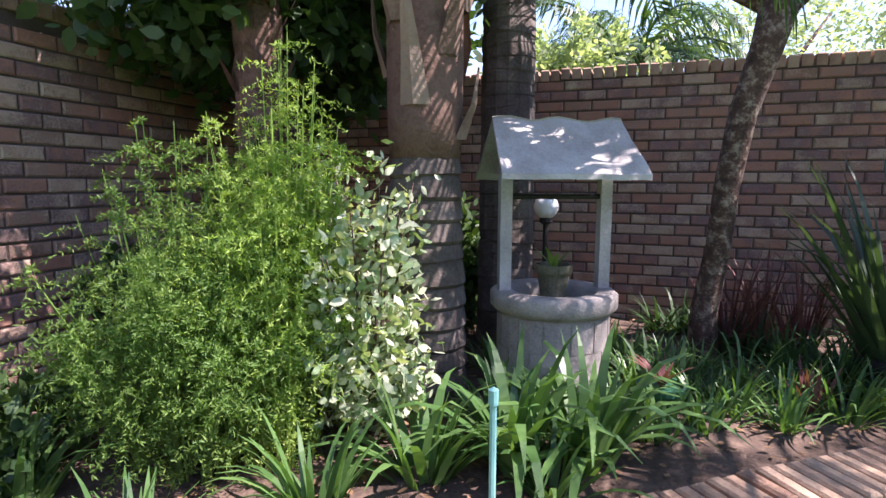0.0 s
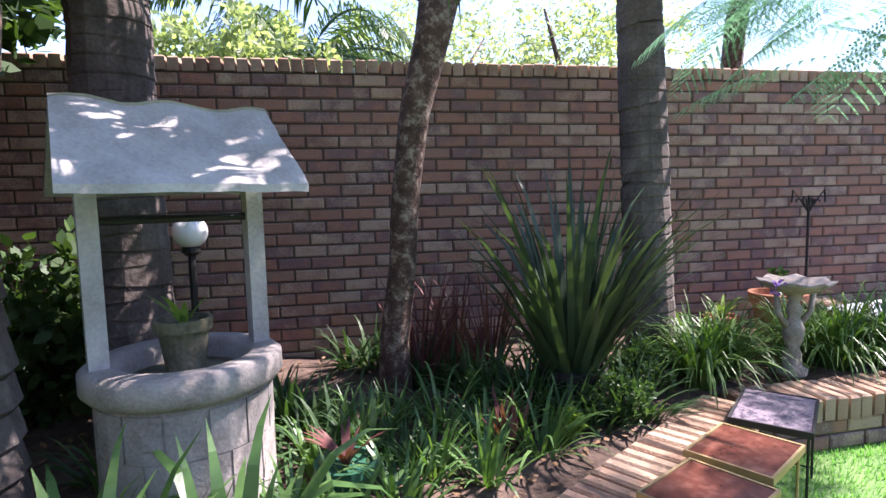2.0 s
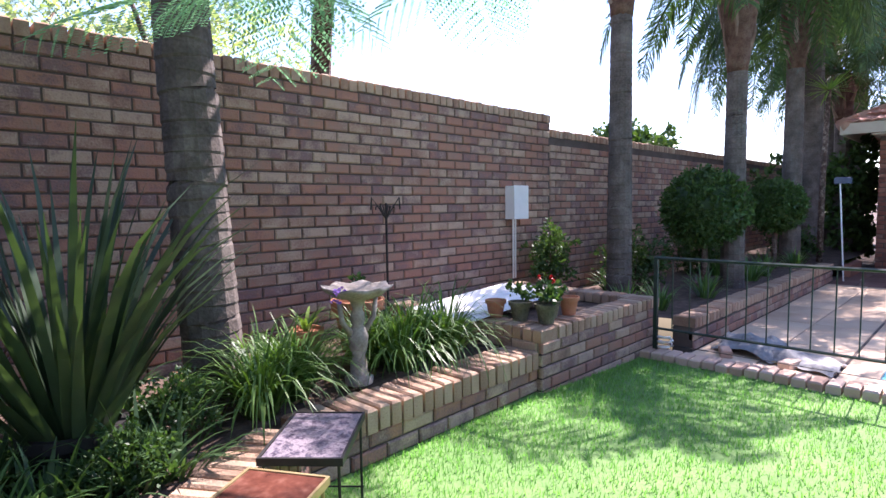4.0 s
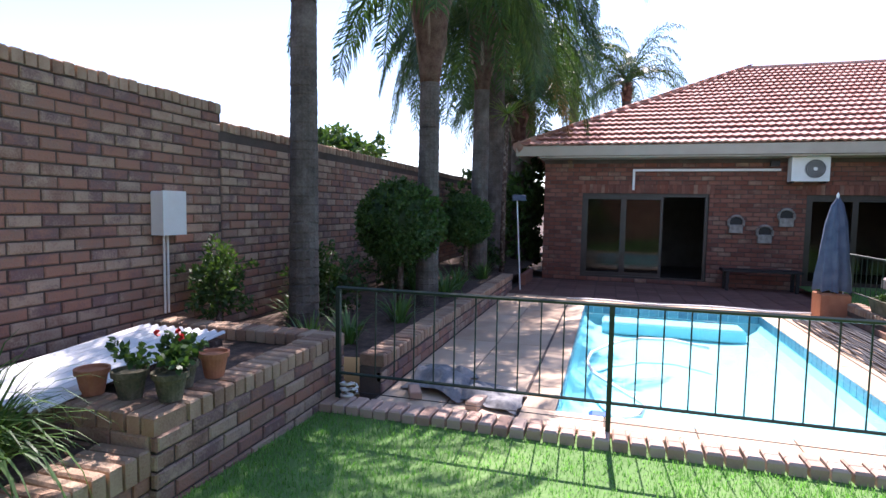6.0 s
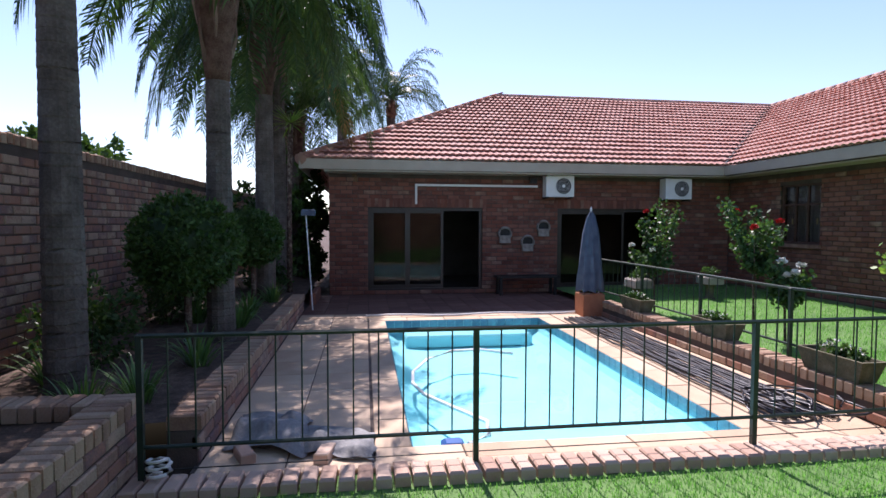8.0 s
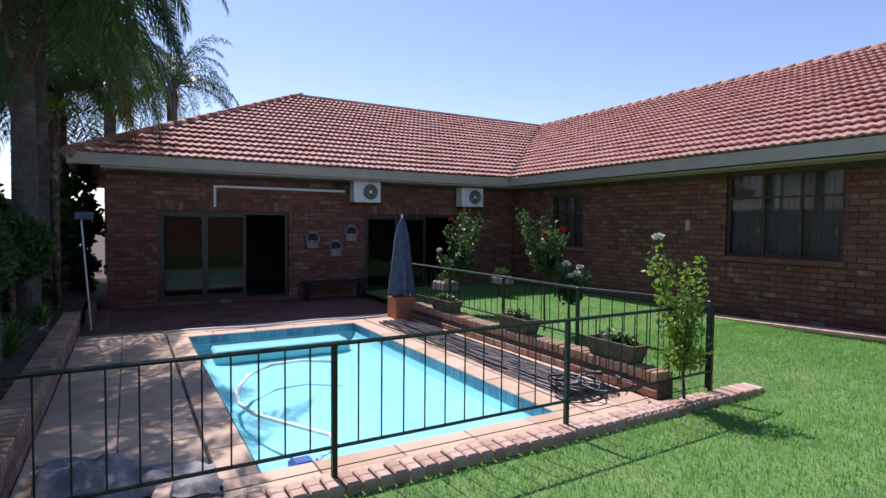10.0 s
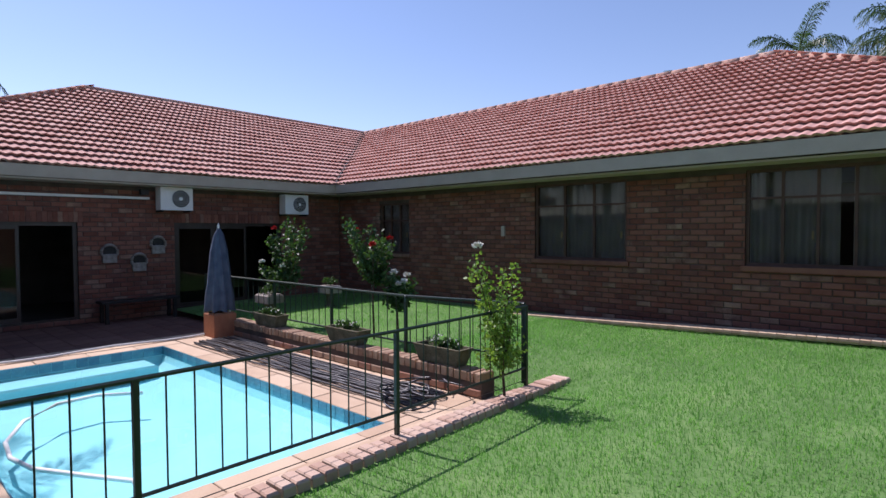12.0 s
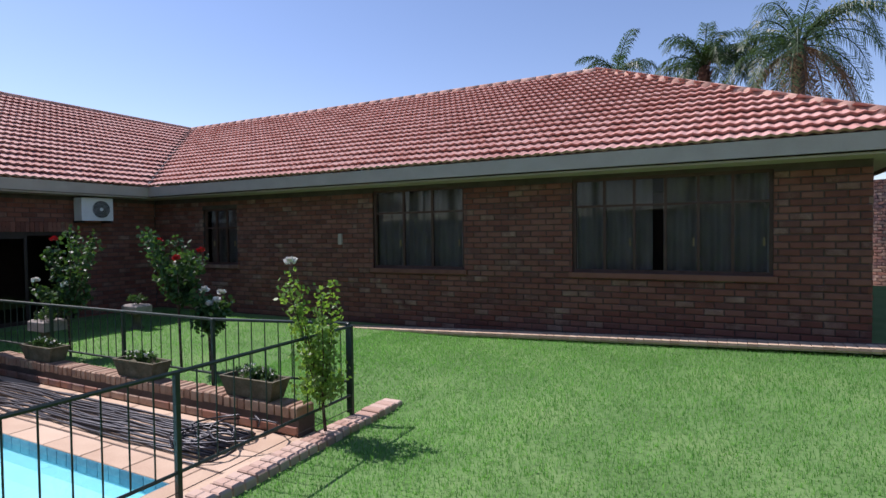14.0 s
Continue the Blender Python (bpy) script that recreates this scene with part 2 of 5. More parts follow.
    def leaf(self, p, d, nrm, length, width):
        d = d.normalized()
        s = d.cross(nrm)
        s = s.normalized() * width if s.length > 1e-4 else Vector((width, 0, 0))
        if width > .016:
            return self.add([p, p + d * length * .28 + s * .85, p + d * length * .62 + s * .85, p + d * length, p + d * length * .62 - s * .85, p + d * length * .28 - s * .85], [(0, 1, 2, 3, 4, 5)])
        return self.add([p, p + d * length * .45 + s, p + d * length, p + d * length * .45 - s], [(0, 1, 2, 3)])

    def mesh(self, name, mat, smooth=False):
        me = bpy.data.meshes.new(name)
        me.from_pydata(self.v, [], self.f)
        me.materials.append(mat)
        if smooth:
            me.polygons.foreach_set("use_smooth", [True] * len(me.polygons))
        return me


def part(name, shape, mat, parent=None, label="", smooth=False, kind=""):
    ob = new(name, shape.mesh(name, mat, smooth))
    if parent:
        ob.parent = parent
    return tagged(ob, label=label, kind=kind)


def thing(name, label, category, at=(0, 0, 0), group="", kind=""):
    ob = new(name)
    ob.location = at
    return tagged(ob, label, category, group, kind)


RND = random.Random(7)
U = RND.uniform


def aim():
    a, z = U(0, 2 * math.pi), U(-1, 1)
    r = math.sqrt(1 - z * z)
    return Vector((r * math.cos(a), r * math.sin(a), z))


def leafy(shape, centre, radii, clumps, per, length, width, shell=.55, spread=.22, up=.2):
    """Leaves in clumps through an ellipsoid, thicker towards its skin."""
    for _ in range(clumps):
        d = aim()
        k = U(shell, 1.0)
        c = Vector(centre) + Vector((d.x * radii[0], d.y * radii[1], d.z * radii[2])) * k
        s = spread * min(radii)
        for _ in range(per):
            p = c + aim() * U(0, s)
            way = (d * .7 + aim() + Vector((0, 0, up))).normalized()
            q = U(.7, 1.25)
            shape.leaf(p, way, aim(), length * q, width * q)


# ---- brick work ----
BL, BH = .262, .097


def wall_bricks(origin, along, out, length, z0, z1, holes=(), depth=.045, proud=.006, first=0):
    """Boxes of a running bond on a wall's face: each a list of its eight corners' extents, as (u0, u1, z0, z1)."""
    cells = []
    rows = int((z1 - z0) / BH + .01)
    for r in range(rows):
        za, zb = z0 + r * BH + .007, z0 + (r + 1) * BH - .007
        u = -(BL / 2 if (r + first) % 2 else 0)
        while u < length:
            a, b = max(u + .007, 0), min(u + BL - .007, length)
            u += BL
            spans = [(a, b)]
            for h0, h1, hz0, hz1 in holes:
                if zb > hz0 + .02 and za < hz1 - .02:
                    spans = [s for a0, b0 in spans for s in ((a0, min(b0, h0)), (max(a0, h1), b0))]
            cells += [(a0, b0, za, zb) for a0, b0 in spans if b0 - a0 > .03]
    return cells


def brick_shape(shape, cell, origin, along, out, depth=.045, jitter=.005):
    u0, u1, za, zb = cell
    p = U(-jitter, jitter)
    o, a, n = Vector(origin), Vector(along), Vector(out)
    e = .01
    pts = []
    for face, inset in ((-depth, 0), (p - .004, 0), (p + .004, e)):
        for u, z in ((u0 + inset, za + inset), (u1 - inset, za + inset), (u1 - inset, zb - inset), (u0 + inset, zb - inset)):
            q = o + a * u + n * face
            pts.append((q.x, q.y, z))
    fs = [(8, 9, 10, 11)]
    for i in (0, 4):
        for k in range(4):
            fs.append((i + k, i + (k + 1) % 4, i + 4 + (k + 1) % 4, i + 4 + k))
    shape.add(pts, fs)


def brick_wall(ob, origin, along, out, length, z0, z1, mat, holes=(), pick=None, first=0):
    """Lays bricks on the face of wall ob; those for which pick(u, z) holds are objects of their own, up to 300."""
    rest, made = Shape(), 0
    for cell in wall_bricks(origin, along, out, length, z0, z1, holes, first=first):
        if pick and made < 300 and pick((cell[0] + cell[1]) / 2, cell[2]):
            one = Shape()
            brick_shape(one, cell, origin, along, out)
            part("brick", one, mat, ob)
            made += 1
        else:
            brick_shape(rest, cell, origin, along, out)
    part("brickwork", rest, mat, ob, kind="stuff")


def coping(ob, start, end, width, z, mat, tall=.106, pitch=.1, parts=True, name="coping_brick", joint=.009):
    """Bricks on edge across the top of a wall, from start to end along its middle line."""
    a, b = Vector(start), Vector(end)
    d = b - a
    n = max(1, round(d.length / pitch))
    turn = math.atan2(d.y, d.x)
    step = d.length / n
    rest = Shape()
    mesh = None
    for i in range(n):
        p = a + d * ((i + .5) / n)
        if parts and i < 300:
            if mesh is None:
                mesh = Shape().box((-step / 2 + joint, -width / 2, 0), (step / 2 - joint, width / 2, tall), chamfer=.012).mesh(name, mat)
            o = new(name, mesh)
            o.parent = ob
            o.matrix_basis = pose(p.x, p.y, z + U(-.006, .006), 0, 0, math.degrees(turn) + U(-2, 2))
        else:
            rest.box((-step / 2 + joint, -width / 2, 0), (step / 2 - joint, width / 2, tall), turn, (p.x, p.y, z + U(-.003, .003)), .006)
    if rest.v:
        part("coping", rest, mat, ob, kind="stuff")


# ---- large structure ----
def ground_z(x, y):
    """Height of the lawn: level by the pool kerb, rising gently to the far house wing and the west."""
    k = np.clip((1.0 - y) / 5.0, 0, 1)
    near = np.clip((x - 4.6) / 1.4, 0, 1) * np.clip((y + 4.4) / 1.1, 0, 1) * np.clip((7.4 - x) / .6, 0, 1)
    return (-.06 + k * (.14 + .03 * np.clip(7 - x, 0, 6))) * (1 - near) - .112 * near


def sheet(name, x0, x1, y0, y1, nx, ny, height, mat, label, category, skip=None):
    s = Shape()
    xs, ys = np.linspace(x0, x1, nx), np.linspace(y0, y1, ny)
    pts = [(x, y, height(x, y)) for y in ys for x in xs]
    fs = []
    for j in range(ny - 1):
        for i in range(nx - 1):
            if skip and skip((xs[i] + xs[i + 1]) / 2, (ys[j] + ys[j + 1]) / 2):
                continue
            k = j * nx + i
            fs.append((k, k + 1, k + nx + 1, k + nx))
    s.add(pts, fs)
    return tagged(part(name, s, mat, smooth=True), label, category, kind="structure")


POOL_X0, POOL_X1, POOL_Y0, POOL_Y1 = 6.85, 12.2, -1.03, 1.67
DECK_Z = -.08

far = Shape()
R = 600
hole = (-3.2, 15.6, -17.0, 5.3)
far.add([(-R, -R, -.3), (R, -R, -.3), (R, R, -.3), (-R, R, -.3), (hole[0], hole[2], -.3), (hole[1], hole[2], -.3), (hole[1], hole[3], -.3), (hole[0], hole[3], -.3)],
        [(0, 1, 5, 4), (1, 2, 6, 5), (2, 3, 7, 6), (3, 0, 4, 7)])
tagged(part("ground", far, SOIL), "bare earth beyond the garden walls", "ground", kind="structure")
sheet("lawn", -3.3, 15.6, -17.0, 3.7, 108, 118, ground_z, LAWN, "mown green lawn beside the pool", "lawn",
      lambda x, y: x > 6.55 and y > -2.42)

# bed soil behind the low wall and along the boundary wall
LOW = [(-.75, .95), (.16, 1.76), (.76, 2.26), (1.46, 2.77), (2.55, 3.5), (4.62, 3.55)]


def low_front(x):
    for (xa, ya), (xb, yb) in zip(LOW, LOW[1:]):
        if xa <= x <= xb:
            return ya + (yb - ya) * (x - xa) / (xb - xa)
    return -9.0 if x < LOW[0][0] else 3.5


sheet("flower_bed", -3.4, 6.75, -2.0, 5.38, 70, 52, lambda x, y: .22 + .05 * noise.noise((x * 1.5, y * 1.5, 0)) + (.12 if x > 4.7 else 0), SOIL, "dark soil flower bed behind a low brick wall", "soil",
      lambda x, y: y < low_front(x) + .18 or (x < -.75 and y < .9))
sheet("pool_bed", 6.75, 20, 3.15, 5.38, 30, 6, lambda x, y: .2 + .05 * noise.noise((x, y * 2, 3)), SOIL, "shaded planting bed beside the pool", "soil")

# boundary wall
wall_n = thing("wall_north", "weathered multicolour face brick garden wall", "wall", kind="structure")
core = Shape()
core.box((-3.62, 5.392, -.3), (7.5, 5.6, 2.51)).box((7.5, 5.392, -.3), (26, 5.6, 2.33))
part("mortar_core", core, MORTAR, wall_n)
wall_w = thing("wall_west", "weathered face brick garden wall in shade", "wall", kind="structure")
part("mortar_core", Shape().box((-3.6, -17.2, -.3), (-3.412, 5.6, 2.51)), MORTAR, wall_w)
wall_s = thing("wall_south", "sunlit face brick boundary wall beyond the house", "wall", kind="structure")
SO, SA, SN = Vector((-3.4, -17.4, 0)), Vector((.78, -.626, 0)), Vector((.626, .78, 0))
part("mortar_core", Shape().box((0, -.3, -.3), (6, -.012, 3.3), math.atan2(SA.y, SA.x), SO), MORTAR, wall_s)

# paved deck and pool
deck = thing("pool_deck", "pinkish concrete paving slabs round the swimming pool", "paving", kind="structure")
base = Shape()
for x0, x1, y0, y1 in ((6.6, POOL_X0, -2.4, 3.2), (POOL_X1, 16.2, -8.5, 3.3), (POOL_X0, POOL_X1, POOL_Y1, 3.2), (POOL_X0, POOL_X1, -2.4, POOL_Y0)):
    base.box((x0 + .02, y0 + .02, -.4), (x1 - .02, y1 - .02, DECK_Z - .012))
part("bedding", base, MORTAR, deck)
pool = thing("swimming_pool", "rectangular pool of clear turquoise water", "pool", kind="structure")
x0, x1, y0, y1 = POOL_X0, POOL_X1, POOL_Y0, POOL_Y1
# waterline tiles, then a wide cove that runs out into the floor
rings = [(0, -.085), (0, -.215), (.06, -.3), (.18, -.37), (.36, -.42), (.6, -.44)]
b = Shape()
b.add([p for k, z in rings[1:] for p in ((x0 + k, y0 + k, z), (x1 - k, y0 + k, z), (x1 - k, y1 - k, z), (x0 + k, y1 - k, z))],
      [(i * 4 + k, i * 4 + (k + 1) % 4, i * 4 + 4 + (k + 1) % 4, i * 4 + 4 + k) for i in range(4) for k in range(4)] + [(16, 17, 18, 19)])
part("basin", b, POOL, pool)
tread = Shape().box((x1 - .62, y0 + .3, -.42), (x1 - .02, y1 - .3, -.235), chamfer=.03)
part("step", tread, POOL, pool, "shallow entry step of pale plaster")
tile = Shape().box((-.072, 0, -.062), (.072, .008, .062)).mesh("waterline_tile", WATERLINE)
for (px, py, ln, turn) in ((x0, y0, x1 - x0, 0), (x1, y0, y1 - y0, 90), (x1, y1, x1 - x0, 180), (x0, y1, y1 - y0, 270)):
    for i in range(int(ln / .15)):
        d = (i + .5) * ln / int(ln / .15)
        o = new("waterline_tile", tile)
        o.parent = pool
        o.matrix_basis = pose(px + d * math.cos(radians(turn)), py + d * math.sin(radians(turn)), -.15, 0, 0, turn)
part("rim_wall", Shape().add([p for z in (-.085, -.215) for p in ((x0 - .004, y0 - .004, z), (x1 + .004, y0 - .004, z), (x1 + .004, y1 + .004, z), (x0 - .004, y1 + .004, z))], [(k, (k + 1) % 4, (k + 1) % 4 + 4, k + 4) for k in range(4)]), POOL, pool)
w = part("water", Shape().add([(x0, y0, -.155), (x1, y0, -.155), (x1, y1, -.155), (x0, y1, -.155)], [(0, 1, 2, 3)]), WATER, pool, "clear turquoise water")
w.visible_shadow = False
cur = Shape()
loop = [(9.95, .05), (10.25, .45), (10.2, .85), (9.8, 1.22), (9.2, 1.46), (8.75, 1.5), (8.35, 1.42), (7.9, 1.18), (7.5, .95), (7.2, 1.0), (7.05, 1.2)]
cur.tube([(p[0], p[1], -.165) for p in loop], .02, 8)
tagged(part("suction_hose", cur, WHITE, smooth=True), "white pool cleaner hose floating in the water", "hose")
tagged(part("skimmer_cleaner", Shape().box((6.93, 1.24, -.26), (7.1, 1.42, -.12), chamfer=.03), BLUE), "blue plastic pool cleaner by the pool edge", "pool cleaner")


def slabs(x0, x1, y0, y1, w, h, mat=PAVING):
    nx, ny = max(1, round((x1 - x0) / w)), max(1, round((y1 - y0) / h))
    sx, sy = (x1 - x0) / nx, (y1 - y0) / ny
    me = Shape().box((-sx / 2 + .005, -sy / 2 + .005, -.04), (sx / 2 - .005, sy / 2 - .005, 0), chamfer=.006).mesh("slab", mat)
    for i in range(nx):
        for j in range(ny):
            o = new("slab", me)
            o.parent = deck
            o.location = (x0 + (i + .5) * sx, y0 + (j + .5) * sy, DECK_Z + U(-.002, .002))


# brick kerb under the fence
kerb = thing("kerb", "brick edging along the lawn and pool deck", "kerb", kind="structure")
part("kerb_bed", Shape().box((6.29, -3.5, -.3), (6.6, 3.5, -.12)), MORTAR, kerb)


# ---- house ----
HX, SY = 15.7, -7.15
EX, EY, EZ = 15.1, -6.6, 3.02
RX, RY, RZ = 20.75, -12.25, 5.75
house = thing("house", "single storey face brick house with red tiled roof", "house", kind="structure")
# front doors: y from, y to
DOORS = [(-.76, 1.94), (-5.3, -2.62)]
DZ0, DZ1 = .006, 1.95
WINDOWS = [(7.22, 9.17, 1.17, 2.66), (2.5, 5.29, 1.17, 2.66), (12.85, 13.95, 1.17, 2.45)]


def wall_panels(s, horizontal, c0, c1, a0, a1, z0, z1, holes):
    """A wall slab with rectangular openings, put together from boxes."""
    def put(u0, u1, za, zb):
        if u1 - u0 > .001 and zb - za > .001:
            s.box((u0, c0, za), (u1, c1, zb)) if horizontal else s.box((c0, u0, za), (c1, u1, zb))
    u = a0
    for h0, h1, hz0, hz1 in sorted(holes):
        put(u, h0, z0, z1)
        put(h0, h1, z0, hz0)
        put(h0, h1, hz1, z1)
        u = h1
    put(u, a1, z0, z1)


s = Shape()
wall_panels(s, False, HX + .012, HX + .25, SY, 2.82, -.3, 2.95, [(a, c, DZ0, DZ1) for a, c in DOORS])
part("front_wall", s, MORTAR, house)
s = Shape()
wall_panels(s, True, SY - .25, SY - .012, 1.4, HX + .012, -.3, 2.95, WINDOWS)
part("wing_wall", s, MORTAR, house)
s = Shape()
s.box((HX + .25, 2.57, -.3), (26, 2.808, 2.95)).box((1.412, -18, -.3), (1.65, SY - .25, 2.95)).box((1.65, -18.2, -.3), (26, -18, 2.95)).box((26, -18, -.3), (26.2, 2.8, 2.95))
part("outer_wall", s, MORTAR, house)
# plain room surfaces, with the indoor gloom put into their colour
part("room_wall", Shape().box((HX + 4.5, SY - .25, -.08), (HX + 4.6, 2.5, 2.7)).box((1.7, SY - 4.6, -.08), (HX + 4.5, SY - 4.5, 2.7)), ROOM_SHADE, house)
part("room_floor", Shape().box((HX + .26, -17.9, -.12), (25.9, 2.5, -.085)).box((1.7, -17.9, -.1), (HX + .25, SY - .26, .05)), ROOM_SHADE, house)
tagged(part("ceiling", Shape().box((HX - .55, -18, 2.72), (26, 2.9, 2.75)).box((1.0, -18, 2.715), (HX - .56, SY + .5, 2.745)), FASCIA), "painted eaves soffit board and ceiling", "ceiling", kind="structure")
for n, sh in (("fascia_front", Shape().box((EX, EY, 2.76), (EX + .03, 3.42, 2.98))), ("fascia_wing", Shape().box((.75, EY, 2.76), (EX + .03, EY + .03, 2.98))),
              ("fascia_side", Shape().box((EX + .03, 3.39, 2.76), (26, 3.42, 2.98)).box((.72, -18, 2.76), (.75, EY + .03, 2.98)))):
    part("fascia", sh, FASCIA, house, "cream painted fascia board")

# roof boards under the tiles
HIPN = (RX, -2.25, RZ)
HIPW = (5.9, RY, RZ)
CORN, CORW, VAL, TOP = (EX, 3.42, EZ - .05), (.72, EY, EZ - .05), (EX, EY, EZ - .05), (RX, RY, RZ)
roof = Shape()
d = .06
low = lambda p: (p[0], p[1], p[2] - d)
roof.add([low(p) for p in (CORN, VAL, TOP, HIPN, CORW, HIPW, (26.4, 3.42, EZ - .05), (26.4, RY - 5.6, EZ - .05), (.72, RY - 5.6, EZ - .05))],
         [(0, 3, 2, 1), (1, 2, 5, 4), (0, 6, 3), (3, 6, 7, 2), (4, 5, 8), (5, 2, 7, 8)])
part("roof_boards", roof, TILE, house)


def tile_shape(s, p, u, v, n, wid, ln, lift):
    """One waved tile: u across, v up the slope, n out of it."""
    pts, k = [], 12
    for row, (along, h) in enumerate(((.035, lift - .035), (0, lift + .018), (ln, .004))):
        for i in range(k + 1):
            t = i / k
            wave = .024 * (math.cos(4 * math.pi * t) * .5 + .5)
            pts.append(p + u * (t * wid) + v * along + n * (h + wave))
    fs = [(r * (k + 1) + i, r * (k + 1) + i + 1, (r + 1) * (k + 1) + i + 1, (r + 1) * (k + 1) + i) for r in range(2) for i in range(k)]
    s.add(pts, fs)


def tile_slope(a, b, up, left, right, pick):
    """Tiles on a slope whose eave runs from a to b; left and right give the eave distance at which a course starts and ends, for height share t."""
    a, b, up = Vector(a), Vector(b), Vector(up)
    u = (b - a).normalized()
    v = up.normalized()
    n = u.cross(v).normalized()
    if n.z < 0:
        n = -n
    total = up.length
    rows = int(total / .33)
    rest, made = Shape(), 0
    for r in range(rows + 1):
        t = r * .33 / total
        l0, l1 = left(t), right(t)
        k = math.floor(l0 / .31)
        while k * .31 < l1:
            c0, c1 = max(k * .31, l0), min((k + 1) * .31, l1)
            k += 1
            if c1 - c0 < .04:
                continue
            p = a + u * c0 + v * (r * .33 - .03) + n * U(0, .008)
            if made < 300 and pick(c0, r):
                one = Shape()
                tile_shape(one, p, u, v, n, c1 - c0, .37, .05)
                part("roof_tile", one, TILE, house)
                made += 1
            else:
                tile_shape(rest, p, u, v, n, c1 - c0, .37, .05)
    part("roof_tiles", rest, TILE, house, kind="stuff")


# front slope: eave from the north corner to the valley
L1 = CORN[1] - VAL[1]
up1 = Vector((RX - EX, 0, RZ - EZ + .05))
tile_slope(CORN, VAL, up1, lambda t: t * (CORN[1] - HIPN[1]), lambda t: L1 + t * (VAL[1] - RY), lambda c, r: False)
L2 = VAL[0] - CORW[0]
up2 = Vector((0, RY - EY, RZ - EZ + .05))
tile_slope(CORW, VAL, up2, lambda t: t * (HIPW[0] - CORW[0]), lambda t: L2 + t * (RX - VAL[0]), lambda c, r: c < 9 and r < 12)
tile_slope((26.4, 3.42, EZ - .05), CORN, Vector((0, HIPN[1] - 3.42, RZ - EZ + .05)), lambda t: 0, lambda t: 26.4 - EX - t * (RX - EX), lambda c, r: False)
tile_slope((.72, RY - 5.6, EZ - .05), CORW, Vector((HIPW[0] - .72, 0, RZ - EZ + .05)), lambda t: t * 5.6, lambda t: (EY - RY + 5.6) - t * (EY - RY), lambda c, r: False)


def ridge_run(a, b):
    a, b = Vector(a), Vector(b)
    d = b - a
    n = max(1, int(d.length / .4))
    for i in range(n):
        p, q = a + d * (i / n), a + d * ((i + 1.08) / n)
        sh = Shape().tube([p + Vector((0, 0, -.02)), q + Vector((0, 0, .0))], [.125, .105], 10)
        part("ridge_tile", sh, RIDGE, house, smooth=True)


for a, c in ((HIPN, TOP), (HIPW, TOP), (CORN, HIPN), (CORW, HIPW)):
    ridge_run(a, c)
part("valley_gutter", Shape().tube([Vector(VAL) + Vector((0, 0, .06)), Vector(TOP) + Vector((0, 0, .03))], .03, 6), DARK_METAL, house)


def sliding_door(name, y0, y1, panels):
    door = thing(name, "dark framed sliding glass patio door, partly open", "door", kind="structure")
    xf = HX + .06
    fr = Shape()
    fr.box((xf, y0, DZ0), (xf + .08, y0 + .07, DZ1)).box((xf, y1 - .07, DZ0), (xf + .08, y1, DZ1)).box((xf, y0 + .07, DZ1 - .07), (xf + .08, y1 - .07, DZ1)).box((xf, y0 + .07, DZ0), (xf + .08, y1 - .07, DZ0 + .05))
    part("door_frame", fr, ALU, door)
    step = (y1 - y0 - .14) / panels
    for i in range(1, panels):
        a, c, xx = y0 + .07 + i * step, y0 + .07 + (i + 1) * step, xf + .02 + .03 * (i % 2)
        sash = Shape()
        for ya, yb, za, zb_ in ((a, a + .06, DZ0 + .05, DZ1 - .07), (c - .06, c, DZ0 + .05, DZ1 - .07), (a + .06, c - .06, DZ1 - .13, DZ1 - .07), (a + .06, c - .06, DZ0 + .05, DZ0 + .13)):
            sash.box((xx, ya, za), (xx + .025, yb, zb_))
        leaf = part("sash", sash, ALU, door)
        part("pane", Shape().box((xx + .008, a + .06, DZ0 + .13), (xx + .014, c - .06, DZ1 - .13)), PANE, leaf)
    return door


def lintel(x0, x1, at, z, along):
    """A soldier course of bricks on end over an opening."""
    n = int((x1 - x0) / .083)
    for i in range(n):
        u = x0 + (i + .5) * (x1 - x0) / n
        sh = Shape()
        if along == "y":
            sh.box((at - .012, u - .036, z), (at + .05, u + .036, z + .2))
        else:
            sh.box((u - .036, at - .05, z), (u + .036, at + .012, z + .2))
        part("lintel_brick", sh, BRICK_DARK, house)


for a, c in DOORS:
    lintel(a - .1, c + .1, HX, DZ1 + .005, "y")

sliding_door("door_1", *DOORS[0], 3)
sliding_door("door_2", *DOORS[1], 3)


